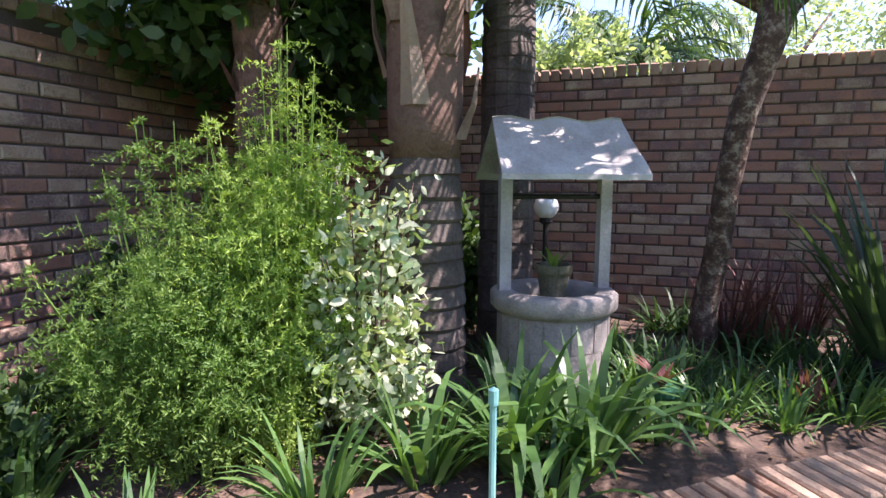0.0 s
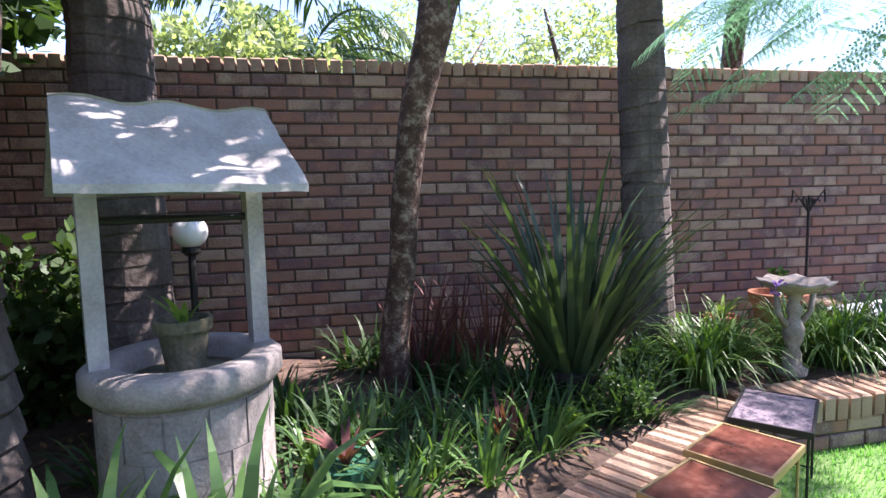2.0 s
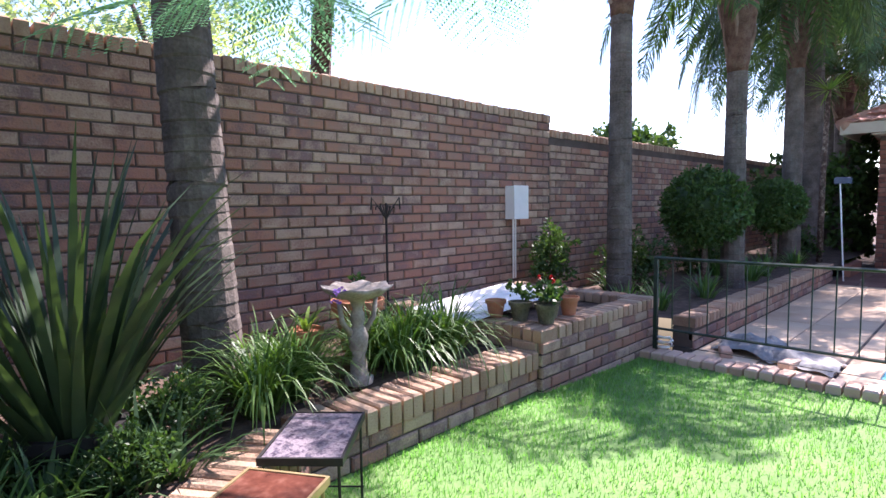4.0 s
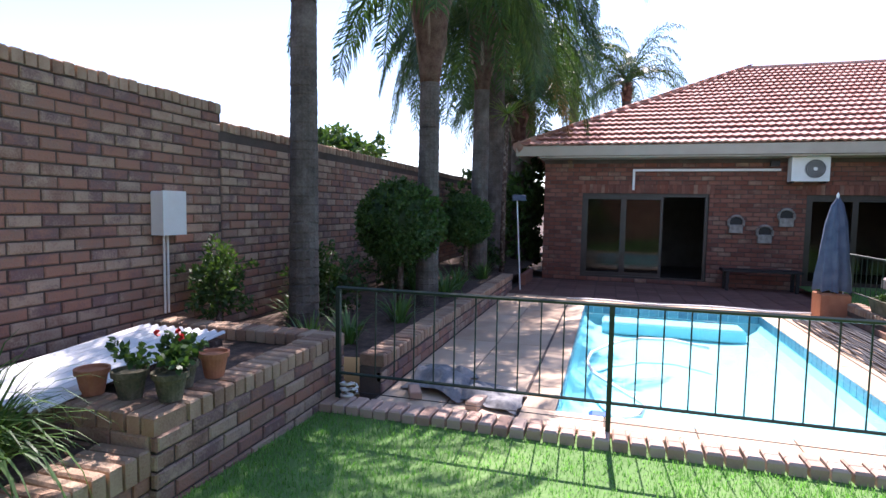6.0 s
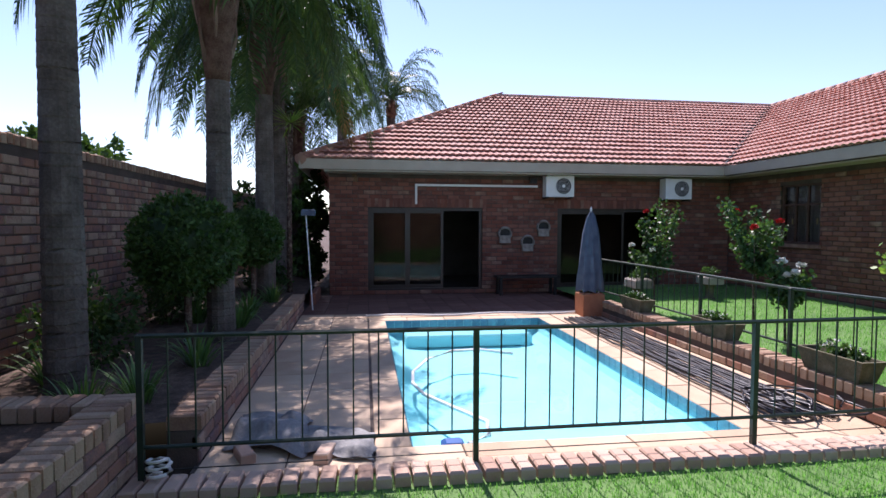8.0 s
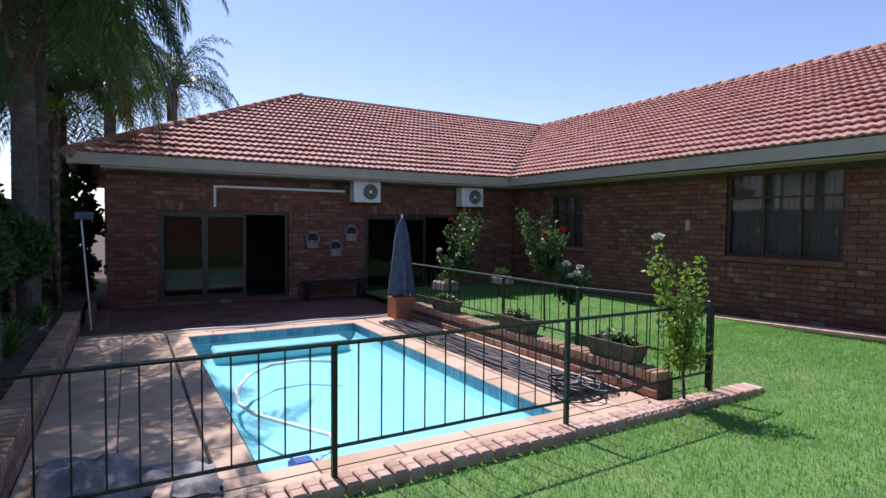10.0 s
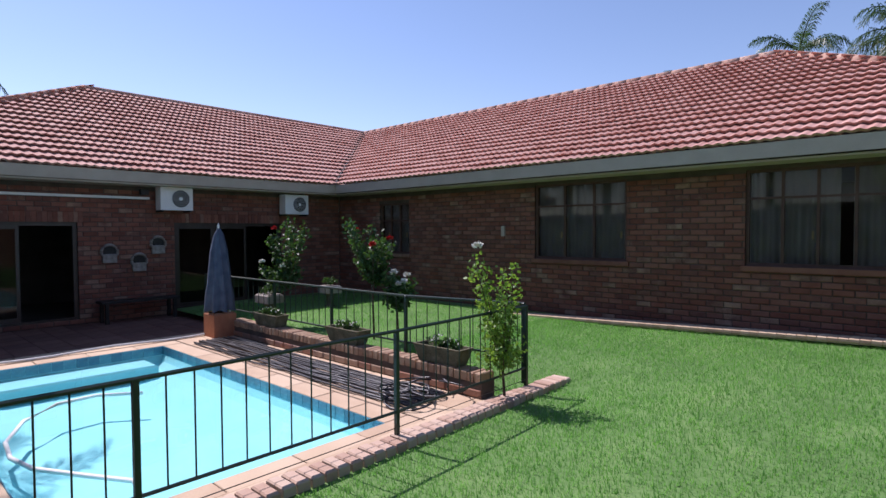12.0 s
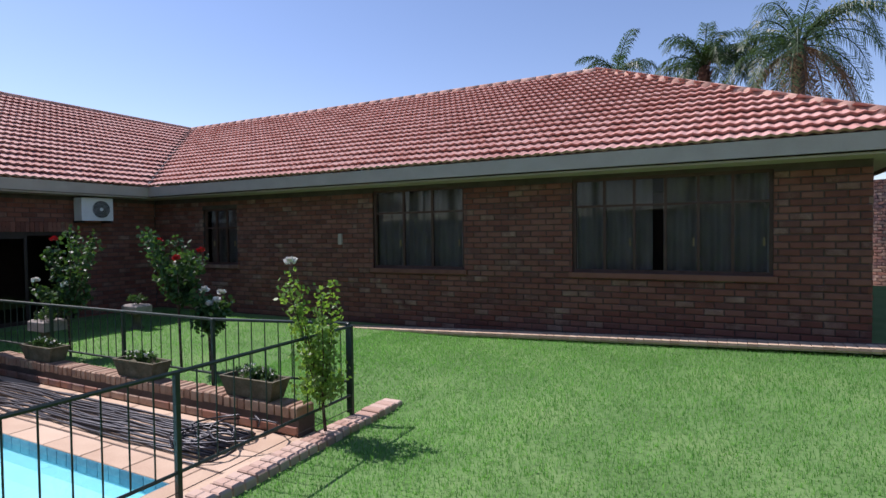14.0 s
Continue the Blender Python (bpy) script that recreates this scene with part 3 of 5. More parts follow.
def wing_window(name, x0, x1, z0, z1, lights):
    win = thing(name, "dark framed window with grey curtains behind the glass", "window", kind="structure")
    yf = SY - .1
    fr = Shape()
    fr.box((x0, yf, z0), (x0 + .05, yf + .05, z1)).box((x1 - .05, yf, z0), (x1, yf + .05, z1)).box((x0 + .05, yf, z1 - .05), (x1 - .05, yf + .05, z1)).box((x0 + .05, yf, z0), (x1 - .05, yf + .05, z0 + .05))
    step = (x1 - x0 - .1) / lights
    for i in range(1, lights):
        fr.box((x0 + .05 + i * step - .02, yf + .002, z0 + .05), (x0 + .05 + i * step + .02, yf + .048, z1 - .05))
    fr.box((x0 + .05, yf + .004, z1 - .46), (x1 - .05, yf + .046, z1 - .425))
    part("window_frame", fr, WINDOW_STEEL, win)
    for i in range(0, lights, 2):
        part("handle", Shape().box((x0 + .05 + i * step + .05, yf + .05, z0 + .42), (x0 + .05 + i * step + .07, yf + .075, z0 + .54), chamfer=.005), BRASS, win)
    for i in range(lights):
        part("pane", Shape().box((x0 + .05 + i * step + .02, yf + .022, z0 + .05), (x0 + .05 + (i + 1) * step - .02, yf + .028, z1 - .05)), PANE, win)
    cu = Shape()
    pts, n = [], int((x1 - x0) / .03)
    for i in range(n + 1):
        x = x0 + (x1 - x0) * i / n
        y = yf - .12 + .03 * math.sin(i * 1.1) + .012 * math.sin(i * .37)
        pts += [(x, y, z0 - .1), (x, y, z1 + .03)]
    skip = range(int(n * .52), int(n * .58)) if lights > 4 else ()
    cu.add(pts, [(2 * i, 2 * i + 2, 2 * i + 3, 2 * i + 1) for i in range(n) if i not in skip])
    part("curtain", cu, CURTAIN, win, "grey drawn curtain", smooth=True)
    sl = Shape().box((x0 - .05, SY - .1, z0 - .08), (x1 + .05, SY + .05, z0 - .004))
    part("window_sill", sl, BRICK_DARK, win)


wing_window("window_1", *WINDOWS[0][:2], *WINDOWS[0][2:], 3)
wing_window("window_2", *WINDOWS[1][:2], *WINDOWS[1][2:], 6)
wing_window("window_3", *WINDOWS[2][:2], *WINDOWS[2][2:], 3)

strip = thing("paving_strip", "pale brick paving strip at the foot of the house wall", "paving", kind="structure")
part("strip_bed", Shape().add([(.8, SY, .36), (1.4, SY, .33), (9.5, SY, .05), (15.6, SY, .0), (15.6, SY + .6, .0), (9.5, SY + .6, .05), (1.4, SY + .6, .33), (.8, SY + .6, .36)], [(0, 1, 6, 7), (1, 2, 5, 6), (2, 3, 4, 5)]), MORTAR, strip)

# retaining wall beside the pool
ret = thing("retaining_wall", "low brick retaining wall beside the pool", "wall", kind="structure")
part("mortar_core", Shape().box((6.62, -2.44, -.3), (12.3, -2.212, .09)), MORTAR, ret)
bedwall = thing("bed_wall", "low brick wall along the poolside bed", "wall", kind="structure")
part("mortar_core", Shape().box((6.74, 3.162, -.3), (13.4, 3.36, .15)), MORTAR, bedwall)

# low wall and planter
lowwall = thing("low_wall", "low curved brick wall round the flower bed", "wall", kind="structure")
planter = thing("planter_wall", "raised brick planter box with brick on edge coping", "planter", kind="structure")
PX0, PX1, PY, PZ = 4.62, 6.72, 3.5, .34
part("mortar_core", Shape().box((PX0 + .012, PY + .012, -.3), (PX1 - .012, PY + .21, PZ)).box((PX0 + .012, PY + .21, -.3), (PX0 + .21, 5.38, PZ)).box((PX1 - .21, PY + .21, -.3), (PX1 - .012, 5.38, PZ)), MORTAR, planter)
LZ = .136
s = Shape()
for (xa, ya), (xb, yb) in zip(LOW, LOW[1:]):
    dd = Vector((xb - xa, yb - ya, 0)).normalized()
    nn = Vector((-dd.y, dd.x, 0))
    p, q = Vector((xa, ya, 0)) + nn * .015, Vector((xb, yb, 0)) + nn * .015
    s.add([p + Vector((0, 0, -.3)), q + Vector((0, 0, -.3)), q + nn * .28 + Vector((0, 0, -.3)), p + nn * .28 + Vector((0, 0, -.3)),
           p + Vector((0, 0, LZ)), q + Vector((0, 0, LZ)), q + nn * .28 + Vector((0, 0, LZ)), p + nn * .28 + Vector((0, 0, LZ))],
          [(3, 2, 1, 0), (4, 5, 6, 7), (0, 1, 5, 4), (1, 2, 6, 5), (2, 3, 7, 6), (3, 0, 4, 7)])
part("mortar_core", s, MORTAR, lowwall)


# ---- things: trees and palms ----
def frond(shape, base, yaw, lift, length, droop, leaflets=34, width=.45):
    """A feather palm leaf: a bent rachis with hanging leaflets."""
    p = Vector(base)
    d = Vector((math.cos(yaw) * math.cos(lift), math.sin(yaw) * math.cos(lift), math.sin(lift)))
    side = Vector((-math.sin(yaw), math.cos(yaw), 0))
    n, pts = 12, []
    for i in range(n + 1):
        pts.append((p.copy(), d.copy()))
        p = p + d * (length / n)
        d = (d + Vector((0, 0, -droop * (.35 + i / n) / n * 2))).normalized()
    shape.tube([q for q, _ in pts], [.025 * (1 - i / (n + 2)) + .004 for i in range(n + 1)], 5)
    for i in range(leaflets):
        t = .1 + .89 * i / leaflets
        k = min(n - 1, int(t * n))
        f = t * n - k
        q = pts[k][0].lerp(pts[k + 1][0], f)
        dd = pts[k][1]
        wid = width * (math.sin(math.pi * min(1, t * .8 + .15)) * .85 + .25) * U(.8, 1.15)
        for sgn in (-1, 1):
            way = (side * sgn * U(.55, .85) + dd * .6 + Vector((0, 0, U(-.3, .35)))).normalized()
            mid = q + way * wid * .5 + Vector((0, 0, -wid * .06))
            tip = mid + (way * .45 + Vector((0, 0, -U(.45, .95)))) * wid * .5
            e = dd * U(.012, .02)
            shape.add([q - e * .4, q + e * .4, mid + e, tip, mid - e], [(0, 1, 2, 4), (4, 2, 3)])


def palm(label, x, y, z0, radius, height, lean=(0, 0), fronds=14, length=2.2, sheath=.9, rings=.09, dead=0, droop=1.2, group="palms in the beds", leaflets=56, thick=1.15, ridge=.02, flare=1.0):
    tree = thing("palm_tree", label, "palm", (x, y, z0), group)
    n = int(height / rings)
    pts, rad = [], []
    for i in range(n + 1):
        lean_u = U(-.006, .006)
        for f, k in ((0, 1 + ridge), (.78, 1 - ridge * .3), (.86, 1 - ridge)):
            t = min(1, (i + f) / (n + 1))
            pts.append((lean[0] * t + lean_u, lean[1] * t, -.1 + (height + .1) * t))
            rad.append(radius * (1.12 - .22 * t) * k * (1 + .25 * max(0, .06 - t) / .06))
    part("trunk", Shape().tube(pts, rad, 14), BARK, tree, "ringed grey trunk")
    top = Vector((lean[0], lean[1], height))
    part("crownshaft", Shape().tube([top + Vector((0, 0, sheath * t)) for t in (-.02, .12, .3, .5, .7, .88, 1)], [radius * k * flare ** t for k, t in ((.92, 0), (.98, .2), (1.0, .5), (1.02, .8), (1.0, 1), (.9, 1), (.5, 1))], 12), SHEATH, tree, "brown fibrous leaf bases", smooth=True)
    for i in range(16):
        a, t = i * 2.4, .04 + .052 * i
        rr = radius * (1.0 + .12 * t) * flare ** min(1, t * 1.2)
        out = Vector((math.cos(a), math.sin(a), 0))
        st = Shape()
        foot, wd = top + Vector((0, 0, sheath * t)) + out * rr * .86, radius * U(.25, .4)
        tang = Vector((-out.y, out.x, 0))
        ln = sheath * U(.22, .34)
        mid, tip = foot + out * rr * .4 + Vector((0, 0, ln * .5)), foot + out * rr * U(.35, .9) + Vector((0, 0, ln))
        st.add([foot - tang * wd, foot + out * rr * .22, foot + tang * wd, mid - tang * wd * .6, mid + out * .02, mid + tang * wd * .6, tip - tang * .02, tip, tip + tang * .02],
               [(0, 1, 4, 3), (1, 2, 5, 4), (3, 4, 7, 6), (4, 5, 8, 7)])
        part("leaf_base", st, LEAF_BASE, tree)
    for i in range(fronds + dead):
        sh = Shape()
        brown = i >= fronds
        lift = -.5 if brown else U(-.15, 1.25)
        frond(sh, top + Vector((0, 0, sheath * .95)), i * 2.4 + U(-.2, .2), lift, length * U(.85, 1.1), droop * U(.8, 1.2), leaflets, .5 * thick)
        part("dead_frond" if brown else "frond", sh, DEAD if brown else PALM, tree)
    return tree


palm("stout ringed palm trunk behind the variegated shrub", -1.12, 2.86, .2, .225, 1.5, fronds=8, rings=.125, ridge=.055, sheath=1.7, flare=.95)
palm("tall smooth grey palm behind the wishing well", -.92, 4.1, .2, .2, 4.6, fronds=8)
palm("leaning dark palm trunk behind the flax", 2.5, 4.5, .2, .165, 3.5, (-.15, .05), fronds=9, length=2.0)
palm("slim grey palm by the planter", 7.41, 4.31, .2, .14, 3.45, (.0, .0), fronds=9, length=2.2, sheath=1.3, flare=1.4)
palm("queen palm with arching fronds by the pool", 9.6, 3.7, .15, .145, 3.1, (.0, .0), fronds=22, length=2.7, droop=2.0, sheath=1.7, flare=1.9, leaflets=80)
palm("queen palm with arching fronds near the house", 13.0, 3.77, .15, .16, 3.7, (0, 0), fronds=34, length=3.0, droop=2.1, sheath=1.6, flare=1.7, leaflets=80)
palm("queen palm with dense dark crown at the house corner", 14.8, 3.85, .1, .2, 4.5, (.0, .0), fronds=44, length=3.7, droop=2.1, sheath=1.3, dead=1, flare=1.4, leaflets=80)
palm("queen palm beyond the house corner", 19.5, 4.3, .1, .2, 4.6, (.0, .1), fronds=32, length=3.2, droop=1.7, sheath=1.3)
palm("palm with dense drooping crown beside the house", 17.6, 3.7, .1, .2, 3.2, (.1, .1), fronds=30, length=2.8, droop=1.9, sheath=1.2)
palm("tall palm with arching fronds behind the house", 28.5, .8, -.3, .22, 6.7, fronds=34, length=3.6, droop=1.8, group="palms beyond the roof")
palm("tall palm with arching fronds behind the house", 27.8, 3.0, -.3, .22, 7.4, fronds=34, length=3.4, droop=1.8, group="palms beyond the roof")
palm("tall palm with arching fronds behind the house", 24, 4.4, -.3, .22, 6.6, fronds=34, length=3.4, droop=1.8, group="palms beyond the roof")
palm("palm rising behind the house roof", 7.2, -22, -.3, .2, 7.8, fronds=10, length=2.0, droop=1.3, group="palms beyond the roof")
palm("palm rising behind the house roof", 3.9, -21, -.3, .2, 7.3, fronds=30, length=2.4, droop=1.9, group="palms beyond the roof")
palm("palm with hanging brown fronds behind the house roof", 1.1, -19.6, -.3, .22, 7.2, fronds=38, length=3.7, droop=2.0, dead=14, group="palms beyond the roof")
palm("distant palm above the roof ridge", 14.5, -27, -.3, .2, 8.0, fronds=11, length=2.0, group="palms beyond the roof")
palm("distant palm above the roof ridge", 17.0, -27, -.3, .2, 7.7, fronds=11, length=2.0, group="palms beyond the roof")
palm("fan of palm fronds beyond the garden wall", -.2, 8.6, -.3, .15, 2.6, fronds=22, length=2.2, droop=1.5, group="palms beyond the wall")


def fibrous_trunk(label, x, y, z0, radius, height):
    """A palm trunk still clad in its old leaf bases."""
    tree = thing("palm_tree", label, "palm", (x, y, z0), "palms in the beds")
    part("trunk", Shape().tube([(0, 0, -.1 + .1 * i) for i in range(int(height * 10) + 2)], [radius * U(.9, 1.05) for i in range(int(height * 10) + 2)], 12), SHEATH, tree, "red brown fibrous trunk")
    for i in range(int(height * 22)):
        a, z = i * 2.4, i / 22
        out = Vector((math.cos(a), math.sin(a), 0))
        part("leaf_base", Shape().blade(out * radius * .9 + Vector((0, 0, z)), out * .5 + Vector((0, 0, 1)), U(.14, .24), .05, .2, 3), SHEATH, tree)
    for i in range(9):
        sh = Shape()
        frond(sh, (0, 0, height), i * 2.4, U(.1, 1.1), U(1.6, 2.1), 1.6, 50, .5)
        part("frond", sh, PALM, tree)


fibrous_trunk("palm trunk clad in red brown fibrous leaf bases", -2.2, 2.8, .2, .155, 3.4)


yuc = thing("yucca", "spiky bright green yucca on a bare stem", "yucca", (14.1, 3.5, .15))
part("stem", Shape().tube([(0, 0, -.05), (.03, 0, 1.8), (-.02, -.05, 3.4)], [.06, .05, .045], 8), BARK_DARK, yuc, smooth=True)
for i in range(46):
    a = i * 2.4
    part("leaf", Shape().blade((-.02, -.05, 3.38), (math.cos(a), math.sin(a), U(-.5, 1.4)), U(.45, .62), .017, .5, 4), CLIMB_LEAF, yuc)


def broad_tree(label, x, y, z0, trunk, height, crown, mat, clumps=160, per=26, length=.11, width=.03, bark=BARK_DARK, fork=3, group=""):
    tree = thing("tree", label, "tree", (x, y, z0), group)
    c = Vector(crown[:3]) - Vector((x, y, z0))
    part("trunk", Shape().tube([(0, 0, -.1), (0, 0, height * .4), (c.x * .3, c.y * .3, height * .8), (c.x * .5, c.y * .5, height)], [trunk * 1.2, trunk, trunk * .85, trunk * .6], 10), bark, tree, smooth=True)
    for i in range(fork):
        a = i * 2 * math.pi / fork + U(-.3, .3)
        e = c + Vector((math.cos(a) * crown[3] * .6, math.sin(a) * crown[4] * .6, U(-.1, .4) * crown[5]))
        s0 = Vector((c.x * .5, c.y * .5, height))
        part("limb", Shape().tube([s0, s0.lerp(e, .5) + Vector((0, 0, .15)), e], [trunk * .55, trunk * .35, trunk * .12], 7), bark, tree, smooth=True)
    sh = Shape()
    leafy(sh, c, crown[3:6], clumps, per, length, width, .25, .3)
    part("crown", sh, mat, tree)
    return tree


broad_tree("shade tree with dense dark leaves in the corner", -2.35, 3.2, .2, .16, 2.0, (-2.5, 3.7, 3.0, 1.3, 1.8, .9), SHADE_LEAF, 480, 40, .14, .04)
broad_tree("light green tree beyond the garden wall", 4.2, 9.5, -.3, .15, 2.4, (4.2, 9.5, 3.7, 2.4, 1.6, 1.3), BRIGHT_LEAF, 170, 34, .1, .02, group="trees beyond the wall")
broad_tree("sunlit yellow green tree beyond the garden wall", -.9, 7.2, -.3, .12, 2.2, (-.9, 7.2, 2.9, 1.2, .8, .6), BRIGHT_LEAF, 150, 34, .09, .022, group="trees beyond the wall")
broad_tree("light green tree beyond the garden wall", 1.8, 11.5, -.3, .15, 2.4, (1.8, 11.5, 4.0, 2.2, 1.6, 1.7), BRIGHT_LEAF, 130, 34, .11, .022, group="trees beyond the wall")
broad_tree("round distant tree beyond the garden wall", 27, 14, -.3, .2, 3, (27, 14, 4.2, 2.4, 2.4, 1.2), HEDGE, 160, 24, .25, .08, group="trees beyond the wall")
broad_tree("dense dark shrub in the passage beside the house", 17.6, 3.6, .1, .1, 1.0, (17.8, 3.6, 1.5, 1.2, .6, 1.7), HEDGE, 240, 26, .14, .045)
broad_tree("dark shrubby tree at the house corner", 15.2, 4.4, .1, .1, 1.2, (15.2, 4.6, 1.5, 1.0, .5, .9), HEDGE, 110, 24)
broad_tree("small dark shrub against the garden wall", 6.9, 4.95, .2, .03, .4, (6.95, 5.0, .72, .42, .28, .5), SHADE_LEAF, 110, 24, .06, .013)

# mossy crooked trunk in the bed
crook = thing("tree", "crooked mossy tree trunk with lopped limbs in the bed", "tree", (.55, 4.3, .2))
part("trunk", Shape().tube([(0, 0, -.1), (.0, -.02, .4), (.06, -.1, .9), (.08, -.14, 1.3), (.14, -.22, 1.8), (.24, -.3, 2.2), (.3, -.32, 2.5)], [.12, .095, .085, .085, .09, .1, .12], 12), BARK_DARK, crook, "rough trunk blotched with lichen", smooth=True)
for e in ((.75, -.35, 2.75), (.55, -.1, 3.2), (.0, -.4, 3.0), (-.25, -.1, 2.8)):
    part("limb", Shape().tube([(.3, -.32, 2.42), (.3 + (e[0] - .3) * .5, -.32 + (e[1] + .32) * .5, 2.6), e], [.08, .05, .025], 8), BARK_DARK, crook, smooth=True)

# unseen crown, added on the sun's path to shade the well and bed
sh = Shape()
leafy(sh, (.4, -.85, 3.45), (1.1, .8, .4), 150, 22, .12, .035, .1, .35)
part("crown", sh, SHADE_LEAF, crook)


def feather_leaf(shape, base, way, length, pinnae=15):
    """A twice divided leaf: side ribs with many tiny leaflets."""
    p, d = Vector(base), Vector(way).normalized()
    side = d.cross(Vector((0, 0, 1))).normalized()
    for i in range(1, pinnae + 1):
        p = p + d * (length / pinnae)
        d = (d + Vector((0, 0, -.035))).normalized()
        ln = length * .33 * math.sin(math.pi * (.12 + .8 * i / pinnae))
        for sg in (-1, 1):
            w = (side * sg + d * .45 + Vector((0, 0, -.15))).normalized()
            for k in range(1, 15):
                q = p + w * (ln * k / 14) + Vector((0, 0, -ln * .12 * (k / 14) ** 2))
                for s2 in (-1, 1):
                    shape.leaf(q, (d * s2 + w * .6), Vector((0, 0, 1)), ln * U(.1, .15) * (1.25 - .6 * k / 14), ln * .026)


jac = thing("tree", "tree with overhanging feathery fernlike leaves", "tree", (4.6, 6.6, -.3))
part("trunk", Shape().tube([(0, 0, 0), (-.05, -.1, 2), (-.2, -.5, 3.6), (-.5, -1.2, 4.3)], [.16, .14, .11, .08], 10), BARK_DARK, jac, smooth=True)
TWIGS = [(x - 4.6, y - 6.6, z + .3) for x, y, z in ((1.55, 1.95, 2.14), (1.75, 2.2, 2.16), (1.95, 1.95, 2.14), (2.0, 2.4, 2.2), (1.9, 2.7, 2.35))]
for e in TWIGS:
    part("limb", Shape().tube([(-.5, -1.2, 4.25), (-.5 + (e[0] + .5) * .5, -1.2 + (e[1] + 1.2) * .5, 3.9), e], [.05, .03, .01], 6), BARK_DARK, jac, smooth=True)
sh = Shape()
# boughs added above the view to cast dappled shade on bed and walls
SHADE_BOUGHS = [(1.3, 2.4, 3.7, .9), (2.4, 2.2, 3.8, .9), (1.2, 3.3, 3.8, .8), (2.9, 3.2, 3.7, .8), (4.5, 3.0, 3.7, .7), (3.6, 2.6, 3.9, .6),
          (-1.7, 1.5, 3.8, .7), (-1.7, 2.8, 3.8, .7), (-.4, 1.0, 3.9, .6), (5.2, 3.4, 3.8, .6), (4.1, 2.5, 3.9, .5)]
for bx, by, bz, br_ in SHADE_BOUGHS:
    e = Vector((bx - 4.6, by - 6.6, bz + .3))
    part("limb", Shape().tube([(-.5, -1.2, 4.25), Vector((-.5, -1.2, 4.6)).lerp(e, .5) + Vector((0, 0, .35)), e], [.06, .04, .012], 6), BARK_DARK, jac, smooth=True)
    for i in range(8):
        a = U(0, 2 * math.pi)
        feather_leaf(sh, e + Vector((U(-br_, br_), U(-br_, br_) * .8, U(-.2, .3))), (math.cos(a), math.sin(a), U(-.35, .15)), U(.5, .75))
for e in TWIGS:
    for i in range(9):
        a = U(0, 2 * math.pi)
        feather_leaf(sh, Vector(e) + aim() * .25, (math.cos(a), math.sin(a), U(-.55, .05)), U(.35, .55))
part("crown", sh, FEATHER, jac, "feathery twice divided leaves")


def topiary(x, y, z, r, label):
    t = thing("topiary", label, "topiary", (x, y, .2), "clipped ball trees by the pool")
    part("stem", Shape().tube([(0, 0, -.05), (.02, 0, (z - .2) * .5), (0, 0, z - .2)], [.05, .04, .035], 8), BARK_DARK, t, smooth=True)
    core = Shape().lathe([(max(.001, r * .86 * math.sin(math.pi * i / 12)), (z - .2) - r * .8 * math.cos(math.pi * i / 12)) for i in range(13)], 18)
    part("inner_foliage", core, HEDGE, t, smooth=True)
    sh = Shape()
    leafy(sh, (0, 0, z - .2), (r, r, r * .94), 900, 9, .055, .017, .86, .16)
    part("crown", sh, HEDGE, t)


topiary(9.35, 4.0, 1.34, .58, "clipped round ball topiary on a stem")
topiary(12.3, 3.85, 1.33, .47, "smaller clipped round ball topiary on a stem")


def fern_bush(label, x, y, z0, r, h, mat):
    t = thing("asparagus_fern", label, "fern", (x, y, z0), "feathery ferns in the corner")
    for k in range(80):
        a, rr = U(0, 2 * math.pi), math.sqrt(U(0, 1)) * r
        ht = h * (1 - .45 * (rr / r) ** 2) * U(.55, 1.05)
        top = Vector((math.cos(a) * rr * 1.1, math.sin(a) * rr * 1.1, ht))
        b0 = Vector((math.cos(a) * rr * .4, math.sin(a) * rr * .4, 0))
        sh = Shape()
        mid = b0.lerp(top, .6) + Vector((0, 0, .1))
        sh.tube([b0, mid, top], [.008, .005, .002], 4)
        for i in range(26):
            t2 = U(.12, 1)
            q = b0.lerp(mid, t2 / .6) if t2 < .6 else mid.lerp(top, (t2 - .6) / .4)
            w = aim()
            w.z = w.z * .5 - .1
            ln = U(.12, .26)
            for j in range(11):
                p = q + w * (ln * j / 11) + Vector((0, 0, -.05 * (j / 11) ** 2))
                for _ in range(3):
                    sh.leaf(p, w * .4 + aim(), aim(), U(.018, .034), .0035)
        part("stem", sh, mat, t)


# the two left bushes carry shade in their colour, the third its sunlight
fern_bush("wide feathery asparagus fern bush, coloured deep green for shade", -1.9, 1.8, .2, .6, 1.6, FERN_SHADED)
fern_bush("feathery asparagus fern against the trunk, coloured deep green for shade", -2.05, 2.6, .2, .45, 1.7, FERN_SHADED)
fern_bush("tall sunlit yellow green feathery asparagus fern", -1.52, 2.0, .2, .38, 2.02, FERN)

var = thing("shrub", "variegated shrub with cream edged leaves", "shrub", (-1.2, 2.25, .2))
for i in range(34):
    a = U(0, 6.28)
    e = Vector((math.cos(a) * U(.08, .42), math.sin(a) * U(.08, .38), U(.35, 1.5)))
    sh = Shape().tube([(0, 0, 0), e * .5 + Vector((0, 0, .12)), e], [.012, .008, .004], 5)
    part("stem", sh, BARK_DARK, var)
    lf = Shape()
    for j in range(110):
        p = e * U(.3, 1.0) + aim() * U(0, .17)
        lf.leaf(p, aim() + Vector((0, 0, .3)), aim(), U(.045, .085), U(.014, .023))
    part("foliage", lf, VARIEG, var)


